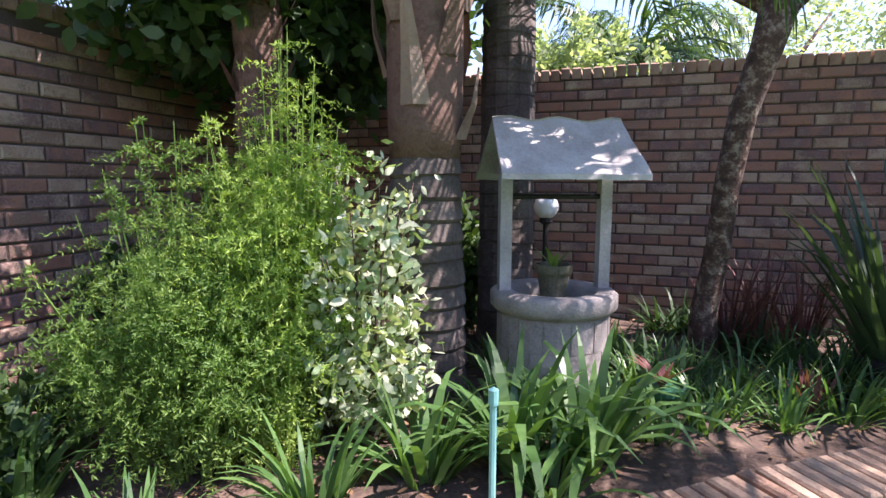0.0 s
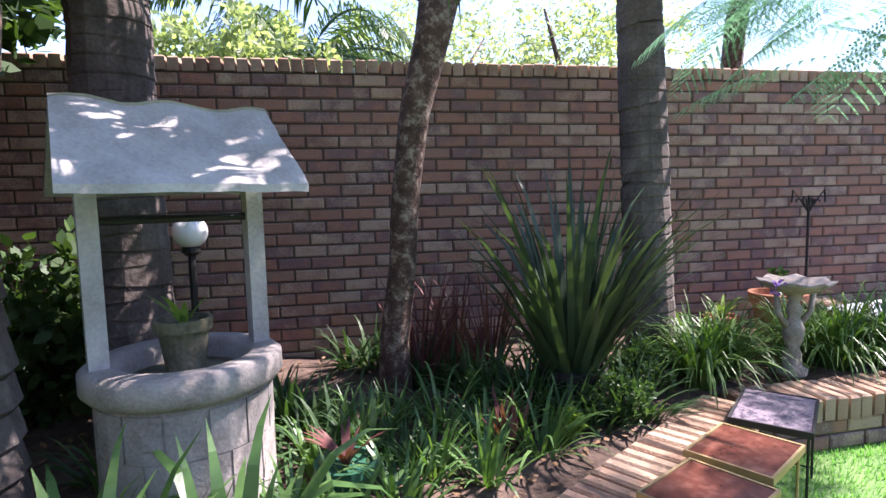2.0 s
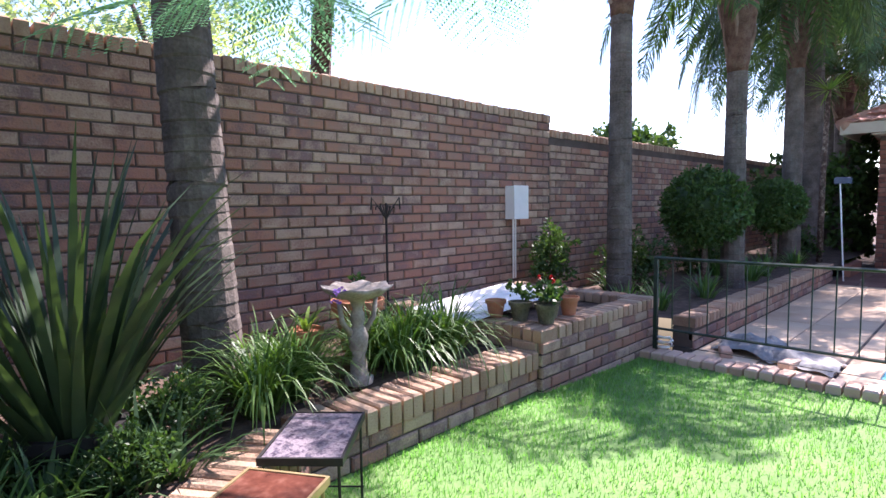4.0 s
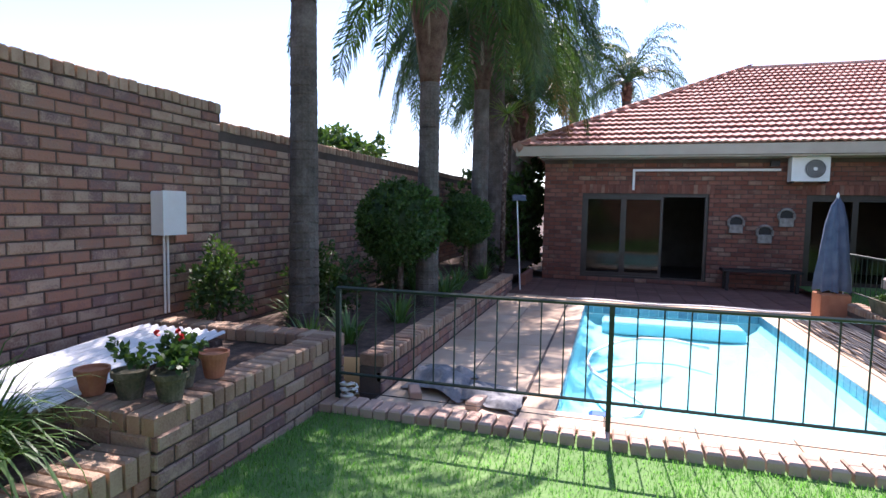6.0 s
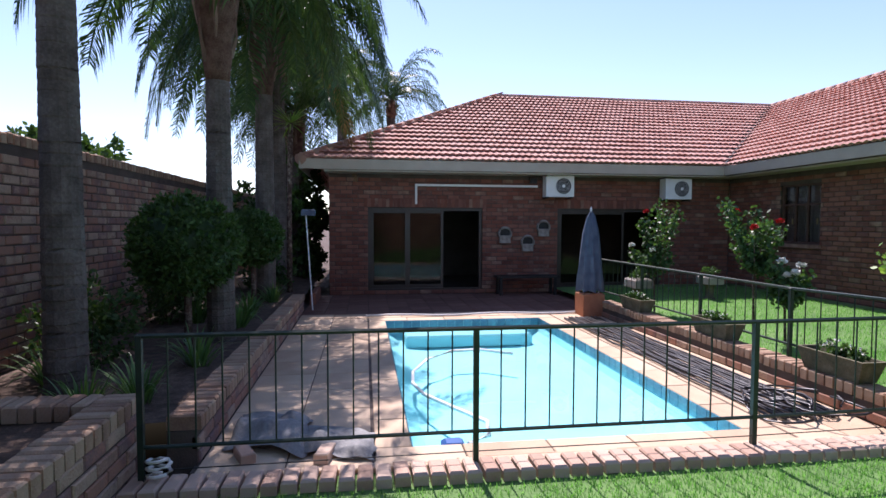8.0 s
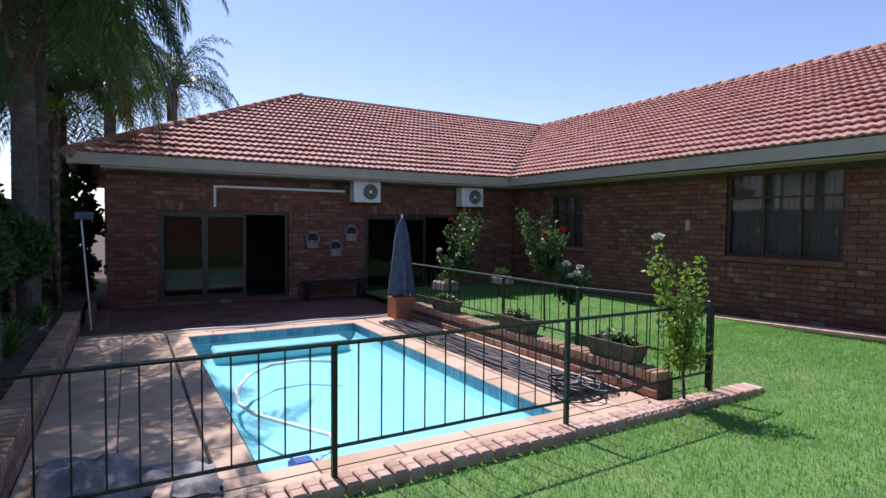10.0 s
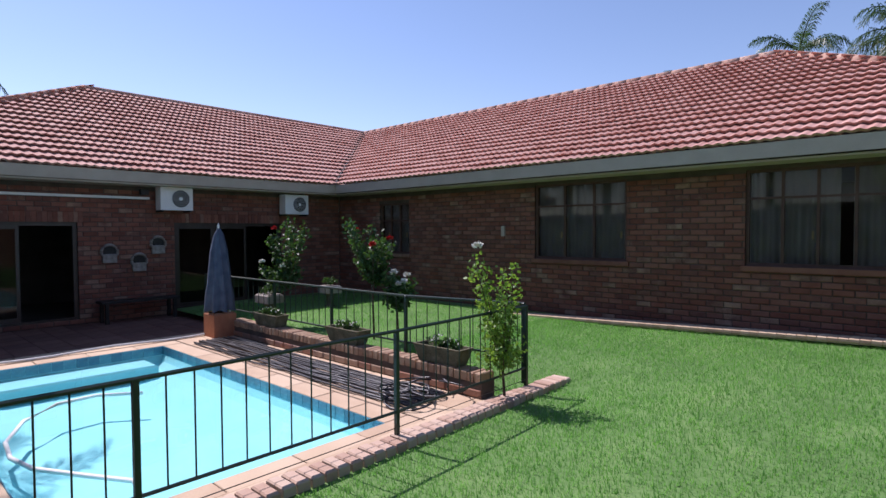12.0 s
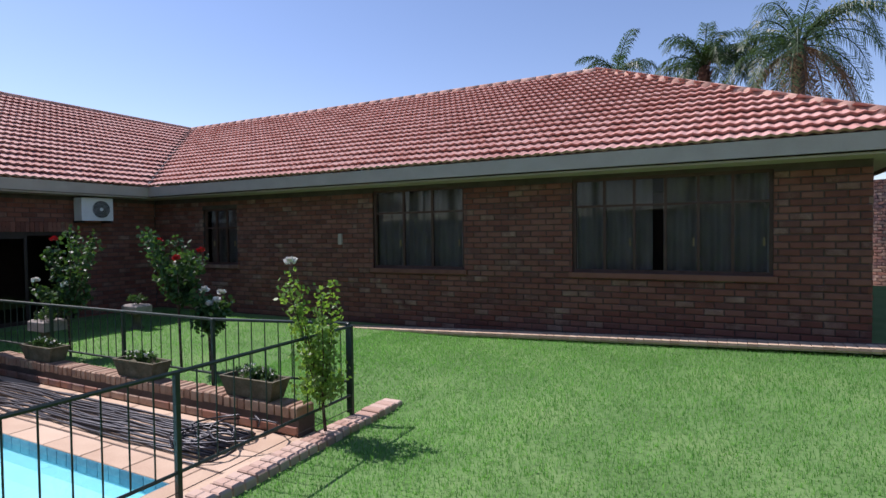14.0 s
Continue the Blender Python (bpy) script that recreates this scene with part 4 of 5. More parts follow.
def clump(label, x, y, z0, n, length, width, mat, droop=1.6, spread=.7, category="plant", name="strap_leaf_plant", group="", flowers=None):
    t = thing(name, label, category, (x, y, z0), group)
    for k in range(3):
        sh = Shape()
        for i in range(n // 3):
            a = U(0, 2 * math.pi)
            s = U(.1, spread)
            b0 = Vector((math.cos(a) * U(0, .09), math.sin(a) * U(0, .09), -.02))
            sh.blade(b0, (math.cos(a) * s, math.sin(a) * s, 1), length * U(.6, 1.1), width * U(.7, 1.1), droop * U(.6, 1.3), 6)
        part("foliage", sh, mat, t)
    return t


G = "strap leaved plants in the bed"
L = "glossy green arching strap leaved plant in the bed"
for x, y, n, ln, wd in ((-.45, 2.25, 54, .8, .036), (-.12, 2.4, 54, .82, .038), (-.8, 2.0, 36, .62, .03), (-.25, 2.05, 30, .5, .02), (.2, 2.75, 24, .4, .016),
                        (-1.1, 1.6, 40, .5, .02), (-2.2, 1.2, 50, .55, .022), (-1.5, 1.1, 40, .45, .02)):
    clump(L, x, y, .2, n, ln, wd, STRAP, 1.7, .9, group=G)
for x, y in ((.62, 3.25), (.95, 3.5), (1.25, 3.75), (.75, 3.75), (.3, 3.6), (1.05, 4.1), (1.5, 4.3)):
    clump("low dark green grassy clump in the shaded bed", x, y, .2, 48, U(.36, .5), .011, STRAP, 2.2, .9, group="low clumps in the shaded bed")
for x, y in ((2.55, 4.0), (2.85, 4.15), (2.7, 4.3), (3.65, 4.05), (3.9, 4.2), (4.1, 4.05), (3.55, 4.3)):
    clump("bright green fountain grass clump by the bird bath", x, y, .22, 210, U(.6, .78), .009, LIRIOPE, 2.4, .7, group="grass clumps by the bird bath")
for x, y in ((7.3, 3.75), (7.0, 4.0), (8.3, 3.6), (10.3, 3.65), (11.2, 3.7), (7.8, 4.6), (10.8, 4.3), (12.6, 3.6)):
    clump("green strap leaved clump in the poolside bed", x, y, .2, 60, U(.4, .6), .013, STRAP, 2.0, .8, group="clumps in the poolside bed")
for x, y in ((0.0, 3.0), (.1, 3.35), (.45, 3.0), (-.85, 3.5), (.5, 3.9), (-.1, 3.9), (.85, 3.15), (1.2, 3.35), (1.45, 3.6), (-.65, 2.65), (-.3, 2.75), (1.9, 4.4)):
    clump("dark green low leafy clump in the shaded bed", x, y, .2, 42, U(.3, .45), .014, STRAP, 2.2, 1.0, group="low clumps in the shaded bed")
for i in range(34):
    x = -.9 + 3.0 * ((i * .618) % 1)
    y = max(low_front(x) + .45, 3.3) + (5.2 - max(low_front(x) + .45, 3.3)) * ((i * .755) % 1)
    if math.hypot(x + .42, y - 3.22) > .55 and math.hypot(x - .55, y - 4.3) > .2:
        clump("dark green fern like ground cover in the shaded bed", x, y, .2, 36, U(.28, .5), U(.012, .022), SHADE_FROND, 2.0, 1.1, group="ground cover in the shaded bed", name="ground_cover_plant")
clump("tall upright dark green flax with sword leaves", 1.62, 3.95, .25, 120, 1.55, .03, FLAX, .4, .62, name="flax")
for i, (x, y) in enumerate(((.75, 4.5), (1.0, 4.6), (1.25, 4.55))):
    clump("thin reddish cordyline leaves by the wall", x, y, .2, 36, .85, .012, DRY, .6, .5, name="cordyline", group="reddish cordylines")
clump("pale upright bromeliad with reddish leaves", 1.05, 3.45, .25, 21, .28, .018, DRY, .8, .6, name="bromeliad")


def low_shrub(label, x, y, z0, r, h, mat, clumps, per, ln, wd, group=""):
    t = thing("shrub", label, "shrub", (x, y, z0), group)
    sh = Shape()
    leafy(sh, (0, 0, h * .5), (r, r, h * .55), clumps, per, ln, wd, .2, .3)
    part("foliage", sh, mat, t)
    for i in range(5):
        a = i * 1.26
        part("stem", Shape().tube([(0, 0, -.03), (math.cos(a) * r * .5, math.sin(a) * r * .5, h * .6)], [.01, .004], 5), BARK_DARK, t)


low_shrub("small feathery green shrub by the low wall", 2.05, 3.95, .22, .26, .4, ROSE_LEAF, 100, 34, .035, .007, "small shrubs")
low_shrub("small feathery green shrub by the low wall", 1.75, 3.65, .22, .2, .3, ROSE_LEAF, 80, 34, .035, .007, "small shrubs")
low_shrub("small bright green seedling in the bed", 1.38, 3.45, .22, .08, .18, CLIMB_LEAF, 22, 12, .04, .012)
low_shrub("dark green shrub against the garden wall", 8.6, 4.7, .2, .5, .8, SHADE_LEAF, 120, 26, .06, .016, "dark shrubs in the poolside bed")
low_shrub("dark green shrub against the garden wall", 10.9, 4.7, .2, .55, .8, SHADE_LEAF, 120, 26, .06, .016, "dark shrubs in the poolside bed")
low_shrub("dark green shrub against the garden wall", 14.2, 3.9, .2, .5, .7, SHADE_LEAF, 120, 26, .06, .016, "dark shrubs in the poolside bed")
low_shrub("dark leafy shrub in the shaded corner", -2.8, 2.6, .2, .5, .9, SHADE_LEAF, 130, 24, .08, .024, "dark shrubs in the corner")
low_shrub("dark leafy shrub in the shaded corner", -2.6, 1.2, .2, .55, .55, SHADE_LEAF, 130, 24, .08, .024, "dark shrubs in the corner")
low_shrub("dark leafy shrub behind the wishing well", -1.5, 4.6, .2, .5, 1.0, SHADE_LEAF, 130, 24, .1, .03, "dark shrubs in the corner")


def rose(label, x, y, z0, h, r, mix, leafmat=ROSE_LEAF, stem=.5, name="rose_bush", lean=(0, 0), size=1.0):
    t = thing(name, label, "rose", (x, y, z0))
    part("stem", Shape().tube([(0, 0, -.05), (.02, .01, stem)], [.018, .014], 6), BARK_DARK, t)
    for i in range(13):
        a, rr = i * 2.4, r * U(.3, 1)
        e = Vector((math.cos(a) * rr, math.sin(a) * rr, U(stem + .15, h)))
        e += Vector((lean[0], lean[1], 0)) * (e.z / h)
        sh = Shape().tube([(0.02, .01, stem - .02), e * .5 + Vector((0, 0, stem * .4)), e], [.01, .007, .003], 5)
        branch = part("branch", sh, BARK_DARK, t)
        lf = Shape()
        for j in range(150):
            k = U(.25, 1)
            p = Vector((0.02, .01, stem)).lerp(e, k) + aim() * U(0, .14)
            lf.leaf(p, aim() + Vector((0, 0, -.1)), aim(), U(.045, .085) * size, U(.017, .03) * size)
        part("foliage", lf, leafmat, branch, "toothed green leaves")
        if i < len(mix):
            fl = Shape()
            for j in range(26):
                d = aim()
                d.z = abs(d.z)
                fl.leaf(e + Vector((0, 0, .09)) + d * .01, d + Vector((0, 0, .2)), aim(), U(.05, .07), .03)
            part("flower", fl, mix[i], branch, "full rose flower")


rose("standard rose bush with red flowers on the lawn", 9.5, -3.15, .08, 1.9, .44, [RED, RED, RED], stem=.85)
rose("low rose bush with white flowers on the lawn", 9.05, -3.25, .08, .98, .24, [WHITE_PETAL] * 6, stem=.5)
rose("tall rose bush with red and white flowers", 11.7, -2.95, .1, 2.0, .6, [RED, WHITE_PETAL, RED, WHITE_PETAL], stem=.6)
rose("climbing rose with fresh light green leaves on the fence", 6.42, -2.36, -.04, 1.58, .27, [WHITE_PETAL], CLIMB_LEAF, .3, "climbing_rose", (.04, .24), .7)


# ---- things: fence and pool side ----
def fence(label, points, z_low, z_high, bars=.16, bottom=.12, z0=-.06):
    t = thing("fence", label, "fence")
    for i, (x, y, zb_) in enumerate(points):
        po = part("post", Shape().box((-.018, -.018, 0), (.018, .018, z_high - zb_ + .03), chamfer=.006), GREEN_STEEL, t)
        po.location = (x, y, zb_ - .02)
    for (xa, ya, za), (xb, yb, zb_) in zip(points, points[1:]):
        a, b2 = Vector((xa, ya, 0)), Vector((xb, yb, 0))
        ln = (b2 - a).length
        for z, r in ((z_high, .017), (z_low, .014)):
            part("rail", Shape().tube([a + Vector((0, 0, z)), b2 + Vector((0, 0, z))], r, 6), GREEN_STEEL, t)
        n = int(ln / bars)
        me = Shape().tube([(0, 0, z_low), (0, 0, z_high)], .006, 6).mesh("bar", GREEN_STEEL)
        for k in range(1, n):
            o = new("bar", me)
            o.parent = t
            p = a.lerp(b2, k / n)
            o.location = (p.x, p.y, 0)
    return t


fence("dark green steel pool fence with thin upright bars", [(6.44, 3.41, -.05), (6.44, 1.27, -.05), (6.44, -.81, -.05), (6.48, -2.85, -.02)], .17, .875)
fence("dark green steel fence along the retaining wall", [(6.52, -2.86, .0), (8.1, -2.5, .1), (9.7, -2.5, .1), (11.3, -2.5, .1), (12.9, -2.5, .0), (13.9, -2.5, -.08)], .3, .9)
wire = Shape().tube([(6.44, 3.4, .02), (6.44, 1.27, .03), (6.44, -.81, .03), (6.46, -2.85, .04)], .004, 5)
tagged(part("wire", wire, DARK_METAL), "thin wire strung along the fence foot", "wire")

rope = Shape().tube([(6.42 + .06 * math.cos(i * .8), 3.3 + .07 * math.sin(i * .8), -.015 + .006 * i) for i in range(22)], .012, 6)
tagged(part("rope_coil", rope, WHITE, smooth=True), "coil of white rope by the fence post", "rope")

# grey cover sheets on the deck
def cover(label, cx, cy, sx, sy, h, seed):
    s, n = Shape(), 18
    pts = []
    for j in range(n + 1):
        for i in range(n + 1):
            u, v = i / n * 2 - 1, j / n * 2 - 1
            q = noise.noise((u * 1.6 + seed, v * 1.6, seed)) * .5 + noise.noise((u * 5, v * 5, seed)) * .12
            edge = max(0, 1 - (abs(u) ** 3 + abs(v) ** 3) * .6)
            k = 1 + .2 * noise.noise((u * 2, v * 2, seed + 4))
            pts.append((cx + u * sx * k + .3 * v * sx, cy + v * sy * k, DECK_Z + .012 + h * edge * max(0, .45 + q)))
    s.add(pts, [(j * (n + 1) + i, j * (n + 1) + i + 1, (j + 1) * (n + 1) + i + 1, (j + 1) * (n + 1) + i) for j in range(n) for i in range(n)])
    tagged(part("cover_sheet", s, TARP, smooth=True), label, "cover sheet", "cover sheets")


cover("crumpled grey cover sheet on the pool deck", 7.2, 2.75, .36, .3, .26, 1.3)
cover("crumpled grey cover sheet on the pool deck", 6.95, 2.25, .26, .3, .18, 7.7)

for x, y, turn in ((6.78, 2.86, 25), (6.72, 2.3, -12)):
    lb = part("loose_brick", Shape().box((-.11, -.05, 0), (.11, .05, .07), chamfer=.008), KERB)
    tagged(lb, "loose pale brick lying on the pool deck", "brick", "loose bricks by the covers")
    lb.matrix_basis = pose(x, y, DECK_Z + .002, 0, 0, turn)

# black solar hoses
for k in range(22):
    y = -1.42 - .028 * k
    zz = DECK_Z + .02 + .012 * (k % 3)
    pts = [(6.95 + .5 * i, y + .1 * noise.noise((i * .6, k * .7, 2)), zz + .012 * noise.noise((i, k, 5))) for i in range(11)]
    tagged(part("hose", Shape().tube(pts, .011, 6), BLACK_HOSE, smooth=True), "black plastic hose lying on the pool deck", "hose", "black hoses by the pool")
for k in range(9):
    a0, c = U(0, 6), Vector((7.0 + U(-.1, .35), -1.75 + U(-.25, .25), DECK_Z + .03 + .012 * k))
    r = U(.14, .32)
    pts = [c + Vector((math.cos(a0 + i * .5) * r * 1.2, math.sin(a0 + i * .5) * r, .02 * math.sin(i))) for i in range(int(U(8, 14)))]
    tagged(part("hose", Shape().tube(pts, .011, 6), BLACK_HOSE, smooth=True), "looped black plastic hose end on the pool deck", "hose", "black hoses by the pool")
pole = Shape().tube([(12.55, 2.0 - .4 * i, DECK_Z + .03 + .015 * math.sin(i * 1.3)) for i in range(11)], .02, 6)
tagged(part("pool_hose", pole, WHITE, smooth=True), "white ribbed pool hose along the deck edge", "hose")

# umbrella
um = thing("patio_umbrella", "closed navy canvas patio umbrella beside the pool", "umbrella", (12.36, -2.05, DECK_Z))
part("pole", Shape().tube([(0, 0, 0), (0, 0, 1.93)], .02, 8), WHITE, um)
n, pts, prof = 24, [], [(.22, .45), (.21, .7), (.165, 1.1), (.12, 1.5), (.065, 1.78), (.012, 1.9)]
cs = Shape()
for r, z in prof:
    for k in range(n):
        rr = r * (1 + .28 * math.cos(k * math.pi / 1.5 + z))
        pts.append((rr * math.cos(2 * math.pi * k / n), rr * math.sin(2 * math.pi * k / n), z + .02 * math.sin(k * 2)))
cs.add(pts, [(i * n + k, i * n + (k + 1) % n, (i + 1) * n + (k + 1) % n, (i + 1) * n + k) for i in range(len(prof) - 1) for k in range(n)])
canopy = part("canopy", cs, NAVY, um, "folded navy canopy", smooth=True)
part("finial", Shape().lathe([(.015, 1.9), (.022, 1.93), (.001, 1.98)], 10), WHITE, um)
part("edge_strip", Shape().tube([(-.15, -.11, .15), (-.13, -.1, .9), (-.06, -.05, 1.6), (0, 0, 1.9)], .012, 6), WHITE, canopy, "pale canvas edge")
part("base", Shape().box((-.2, -.2, 0), (.2, .2, .42), chamfer=.03), TERRACOTTA, um, "brick coloured base block")


def trough(x, y, z, seed):
    t = thing("planter_trough", "dark weathered trough with small white flowers", "planter", (x, y, z), "troughs on the retaining wall")
    b2 = Shape()
    pts = []
    for zz, sx, sy in ((0, .3, .09), (.18, .36, .12), (.2, .37, .13), (.2, .34, .1), (.15, .33, .09)):
        pts += [(-sx, -sy, zz), (sx, -sy, zz), (sx, sy, zz), (-sx, sy, zz)]
    b2.add(pts, [(i * 4 + k, i * 4 + (k + 1) % 4, i * 4 + 4 + (k + 1) % 4, i * 4 + 4 + k) for i in range(4) for k in range(4)] + [(16, 17, 18, 19)])
    part("body", b2, CONCRETE_DARK, t)
    sh = Shape()
    leafy(sh, (0, 0, .22), (.32, .1, .07), 60, 14, .035, .012, .1, .5)
    part("foliage", sh, ROSE_LEAF, t)
    fl = Shape()
    leafy(fl, (0, 0, .26), (.3, .09, .05), 22, 6, .018, .009, .4, .15)
    part("blossom", fl, WHITE_PETAL, t)


for i, x in enumerate((7.3, 9.1, 11.15)):
    trough(x, -2.33, .197, i)
for x, y, zz in ((12.0, -2.8, .1), (13.0, -4.85, .03)):
    st = thing("plant_stand", "weathered stone box planter on a pedestal", "planter", (x, y, zz), "stone planters on the lawn")
    part("pedestal", Shape().lathe([(.15, 0), (.15, .05), (.08, .1), (.08, .3), (.13, .36)], 14), CONCRETE_DARK, st, smooth=True)
    part("bowl", Shape().box((-.22, -.16, .36), (.22, .16, .52), chamfer=.03), CONCRETE, st)
    sh = Shape()
    leafy(sh, (0, 0, .6), (.2, .15, .1), 40, 12, .04, .012, .2, .4)
    part("foliage", sh, ROSE_LEAF, st)


# ---- things on the house front ----
def air_con(y, z):
    t = thing("air_conditioner", "white outdoor air conditioning unit high on the brick wall", "air conditioner", (HX - .02, y, z), "air conditioners")
    case = part("case", Shape().box((-.34, -.34, 0), (-.06, .34, .5), chamfer=.01), WHITE, t)
    # dark disc on the closed case, painted shade of the fan opening
    part("fan_opening", Shape().tube([(-.35, -.08, .25), (-.338, -.08, .25)], .19, 24), DARK_METAL, case)
    for k in range(5):
        r = .04 + .036 * k
        part("grille_ring", Shape().tube([(-.352, -.08 + r * math.cos(i * .3), .25 + r * math.sin(i * .3)) for i in range(22)], .004, 4), WHITE, case)
    part("hub", Shape().tube([(-.356, -.08, .25), (-.345, -.08, .25)], .04, 12), WHITE, case)
    for yy in (-.3, .3):
        part("bracket", Shape().box((-.34, yy - .015, -.04), (.02, yy + .015, -.002)), DARK_METAL, t)


air_con(-2.55, 2.22)
air_con(-5.55, 2.19)
tagged(part("conduit", Shape().box((HX - .05, -2.1, 2.45), (HX - .007, .85, 2.5)).box((HX - .05, .8, 2.03), (HX - .007, .85, 2.45)), WHITE), "white pipe cover running along the wall", "pipe cover")
cam_box = thing("flood_light", "small dark security flood light under the eave", "light", (HX - .1, -1.95, 2.6))
part("head", Shape().box((-.12, -.08, -.06), (-.02, .08, .06), chamfer=.01), DARK_METAL, cam_box)
part("arm", Shape().tube([(-.03, 0, 0), (.1, 0, .03)], .015, 6), DARK_METAL, cam_box)
for y, z in ((-1.3, 1.32), (-1.86, 1.12), (-2.25, 1.48)):
    t = thing("wall_pocket", "grey ceramic wall pocket planter with a dark disc as its shaded hollow", "wall ornament", (HX - .012, y, z), "wall pockets by the patio door")
    part("rim", Shape().tube([(-.05, .15 * math.cos(i * math.pi / 10), .02 + .15 * math.sin(i * math.pi / 10)) for i in range(21)], .03, 8), STONE, t, smooth=True)
    part("pouch", Shape().box((-.08, -.13, -.2), (-.0, .13, -.02), chamfer=.02), STONE, t)
    # solid dark disc that stands in for the shade inside the pocket
    part("hollow", Shape().tube([(-.03, 0, .02), (-.012, 0, .02)], .14, 16), DARK_METAL, t)
bench = thing("bench", "dark wooden bench against the brick wall", "bench", (HX - .35, -1.75, DECK_Z))
part("seat", Shape().box((-.2, -.75, .4), (.2, .75, .45), chamfer=.01), DARK_METAL, bench)
for yy in (-.65, .65):
    for xx in (-.16, .16):
        part("leg", Shape().box((xx - .03, yy - .03, 0), (xx + .03, yy + .03, .4)), DARK_METAL, bench)
step_ = tagged(part("patio_curb", Shape().box((14.2, 3.0, DECK_Z), (15.4, 3.12, .16), chamfer=.02), BRICK_DARK), "low brick edging by the house corner", "edging", kind="structure")
br = thing("pool_brush", "long handled pool brush with dark blue head leaning by the wall", "brush", (13.5, 3.0, DECK_Z))
part("handle", Shape().tube([(0, 0, 0), (.05, .12, 1.85)], .014, 6), WHITE, br)
part("brush_head", Shape().box((-.02, -.06, 1.8), (.07, .2, 1.92), chamfer=.02), NAVY, br)
vent = tagged(part("wall_tap_box", Shape().box((9.9, SY + .003, 1.62), (9.98, SY + .05, 1.84), chamfer=.01), FASCIA), "small pale switch box on the brick wall", "switch box")

# aerial and box on the boundary wall
mb = thing("meter_box", "white electric meter box on the garden wall", "meter box", (6.65, 5.37, 1.24))
mcase = part("case", Shape().box((-.14, -.13, 0), (.14, 0, .41), chamfer=.01), WHITE, mb)
part("lid", Shape().box((-.145, -.145, .0), (.145, -.131, .415)), WHITE, mcase)
for dx in (-.02, .025):
    part("conduit", Shape().tube([(dx, -.03, -.75), (dx, -.03, .01)], .011, 6), WHITE, mb)
tap = thing("metal_ornament", "dark wrought metal stake ornament before the wall", "ornament", (4.35, 5.05, .25))
part("stake", Shape().tube([(0, 0, -.05), (0, 0, 1.2)], .012, 6), DARK_METAL, tap)
for a in range(6):
    part("scroll", Shape().tube([(0, 0, 1.05), (.09 * math.cos(a), .04 * math.sin(a), 1.17), (.16 * math.cos(a), .07 * math.sin(a), 1.2 + .05 * math.cos(a * 2)), (.17 * math.cos(a), .07 * math.sin(a), 1.14)], .008, 5), DARK_METAL, tap)


# ---- things in the bed ----
well = thing("wishing_well", "grey cement garden wishing well with pitched roof", "wishing well", (-.42, 3.22, .2))
part("drum", Shape().lathe([(.335, -.05), (.335, .56), (.25, .56), (.25, .3)], 36), CONCRETE, well, "grey block drum")
for r in range(3):
    for k in range(14):
        a = (k + .5 * (r % 2)) * 2 * math.pi / 14
        blk = Shape()
        pts = []
        for rr in (.325, .341):
            for da, zz in ((-.21, .0), (0, .0), (.21, .0), (.21, .178), (0, .178), (-.21, .178)):
                pts.append((rr * math.cos(a + da), rr * math.sin(a + da), .0 + r * .185 + zz))
        blk.add(pts, [(6, 7, 10, 11), (7, 8, 9, 10)] + [(i, (i + 1) % 6, (i + 1) % 6 + 6, i + 6) for i in range(6)])
        part("block", blk, CONCRETE, well)
part("rim", Shape().lathe([(.25, .56), (.24, .66), (.27, .69), (.36, .69), (.385, .67), (.385, .6), (.36, .57), (.335, .56)], 40), CONCRETE, well, "thick rounded cement rim", smooth=True)
part("fill", Shape().lathe([(.26, .6), (.001, .6)], 30), CONCRETE_DARK, well)
wt = radians(27)
cw, sw = math.cos(wt), math.sin(wt)
for sg in (-1, 1):
    part("post", Shape().box((-.035, -.035, .6), (.035, .035, 1.4), wt, (sg * .31 * cw, sg * .31 * sw, 0), .008), CONCRETE_PALE, well, "pale cement post")
part("windlass", Shape().tube([(-.31 * cw, -.31 * sw, 1.25), (.31 * cw, .31 * sw, 1.25)], .016, 8), DARK_METAL, well)


def local(u, v, z):
    return (u * cw - v * sw, u * sw + v * cw, z)


for sg in (-1, 1):
    rf = Shape()
    pts, m, k = [], 14, 8
    for lay in (0, .03):
        for j in range(k + 1):
            for i in range(m + 1):
                u, t = -.42 + .84 * i / m, j / k
                sag = .012 * math.sin(i * 1.1) * (1 - t) + .012 * noise.noise((u * 6, t * 5, sg))
                pts.append(local(u * (1 - .06 * (1 - t)), sg * (-.01 + .37 * t), 1.68 - .33 * t + sag + lay))
    q = (m + 1) * (k + 1)
    fs = []
    for j in range(k):
        for i in range(m):
            a = j * (m + 1) + i
            fs += [(a, a + 1, a + m + 2, a + m + 1), (q + a, q + a + m + 1, q + a + m + 2, q + a + 1)]
    for i in range(m):
        a = k * (m + 1) + i
        fs.append((a, a + 1, q + a + 1, q + a))
    for j in range(k):
        a = j * (m + 1)
        fs += [(a, a + m + 1, q + a + m + 1, q + a), (a + m, q + a + m, q + a + 2 * m + 1, a + 2 * m + 1)]
    rf.add(pts, fs)
    part("roof_slab", rf, CONCRETE_PALE, well, "pale cement roof slab dappled with light")
for sg in (-1, 1):
    part("gable", Shape().add([local(sg * .3, -.3, 1.385), local(sg * .3, .3, 1.385), local(sg * .3, 0, 1.67), local(sg * .27, -.3, 1.385), local(sg * .27, .3, 1.385), local(sg * .27, 0, 1.67)],
                              [(0, 1, 2), (3, 5, 4), (0, 3, 4, 1), (1, 4, 5, 2), (2, 5, 3, 0)]), CONCRETE_PALE, well)


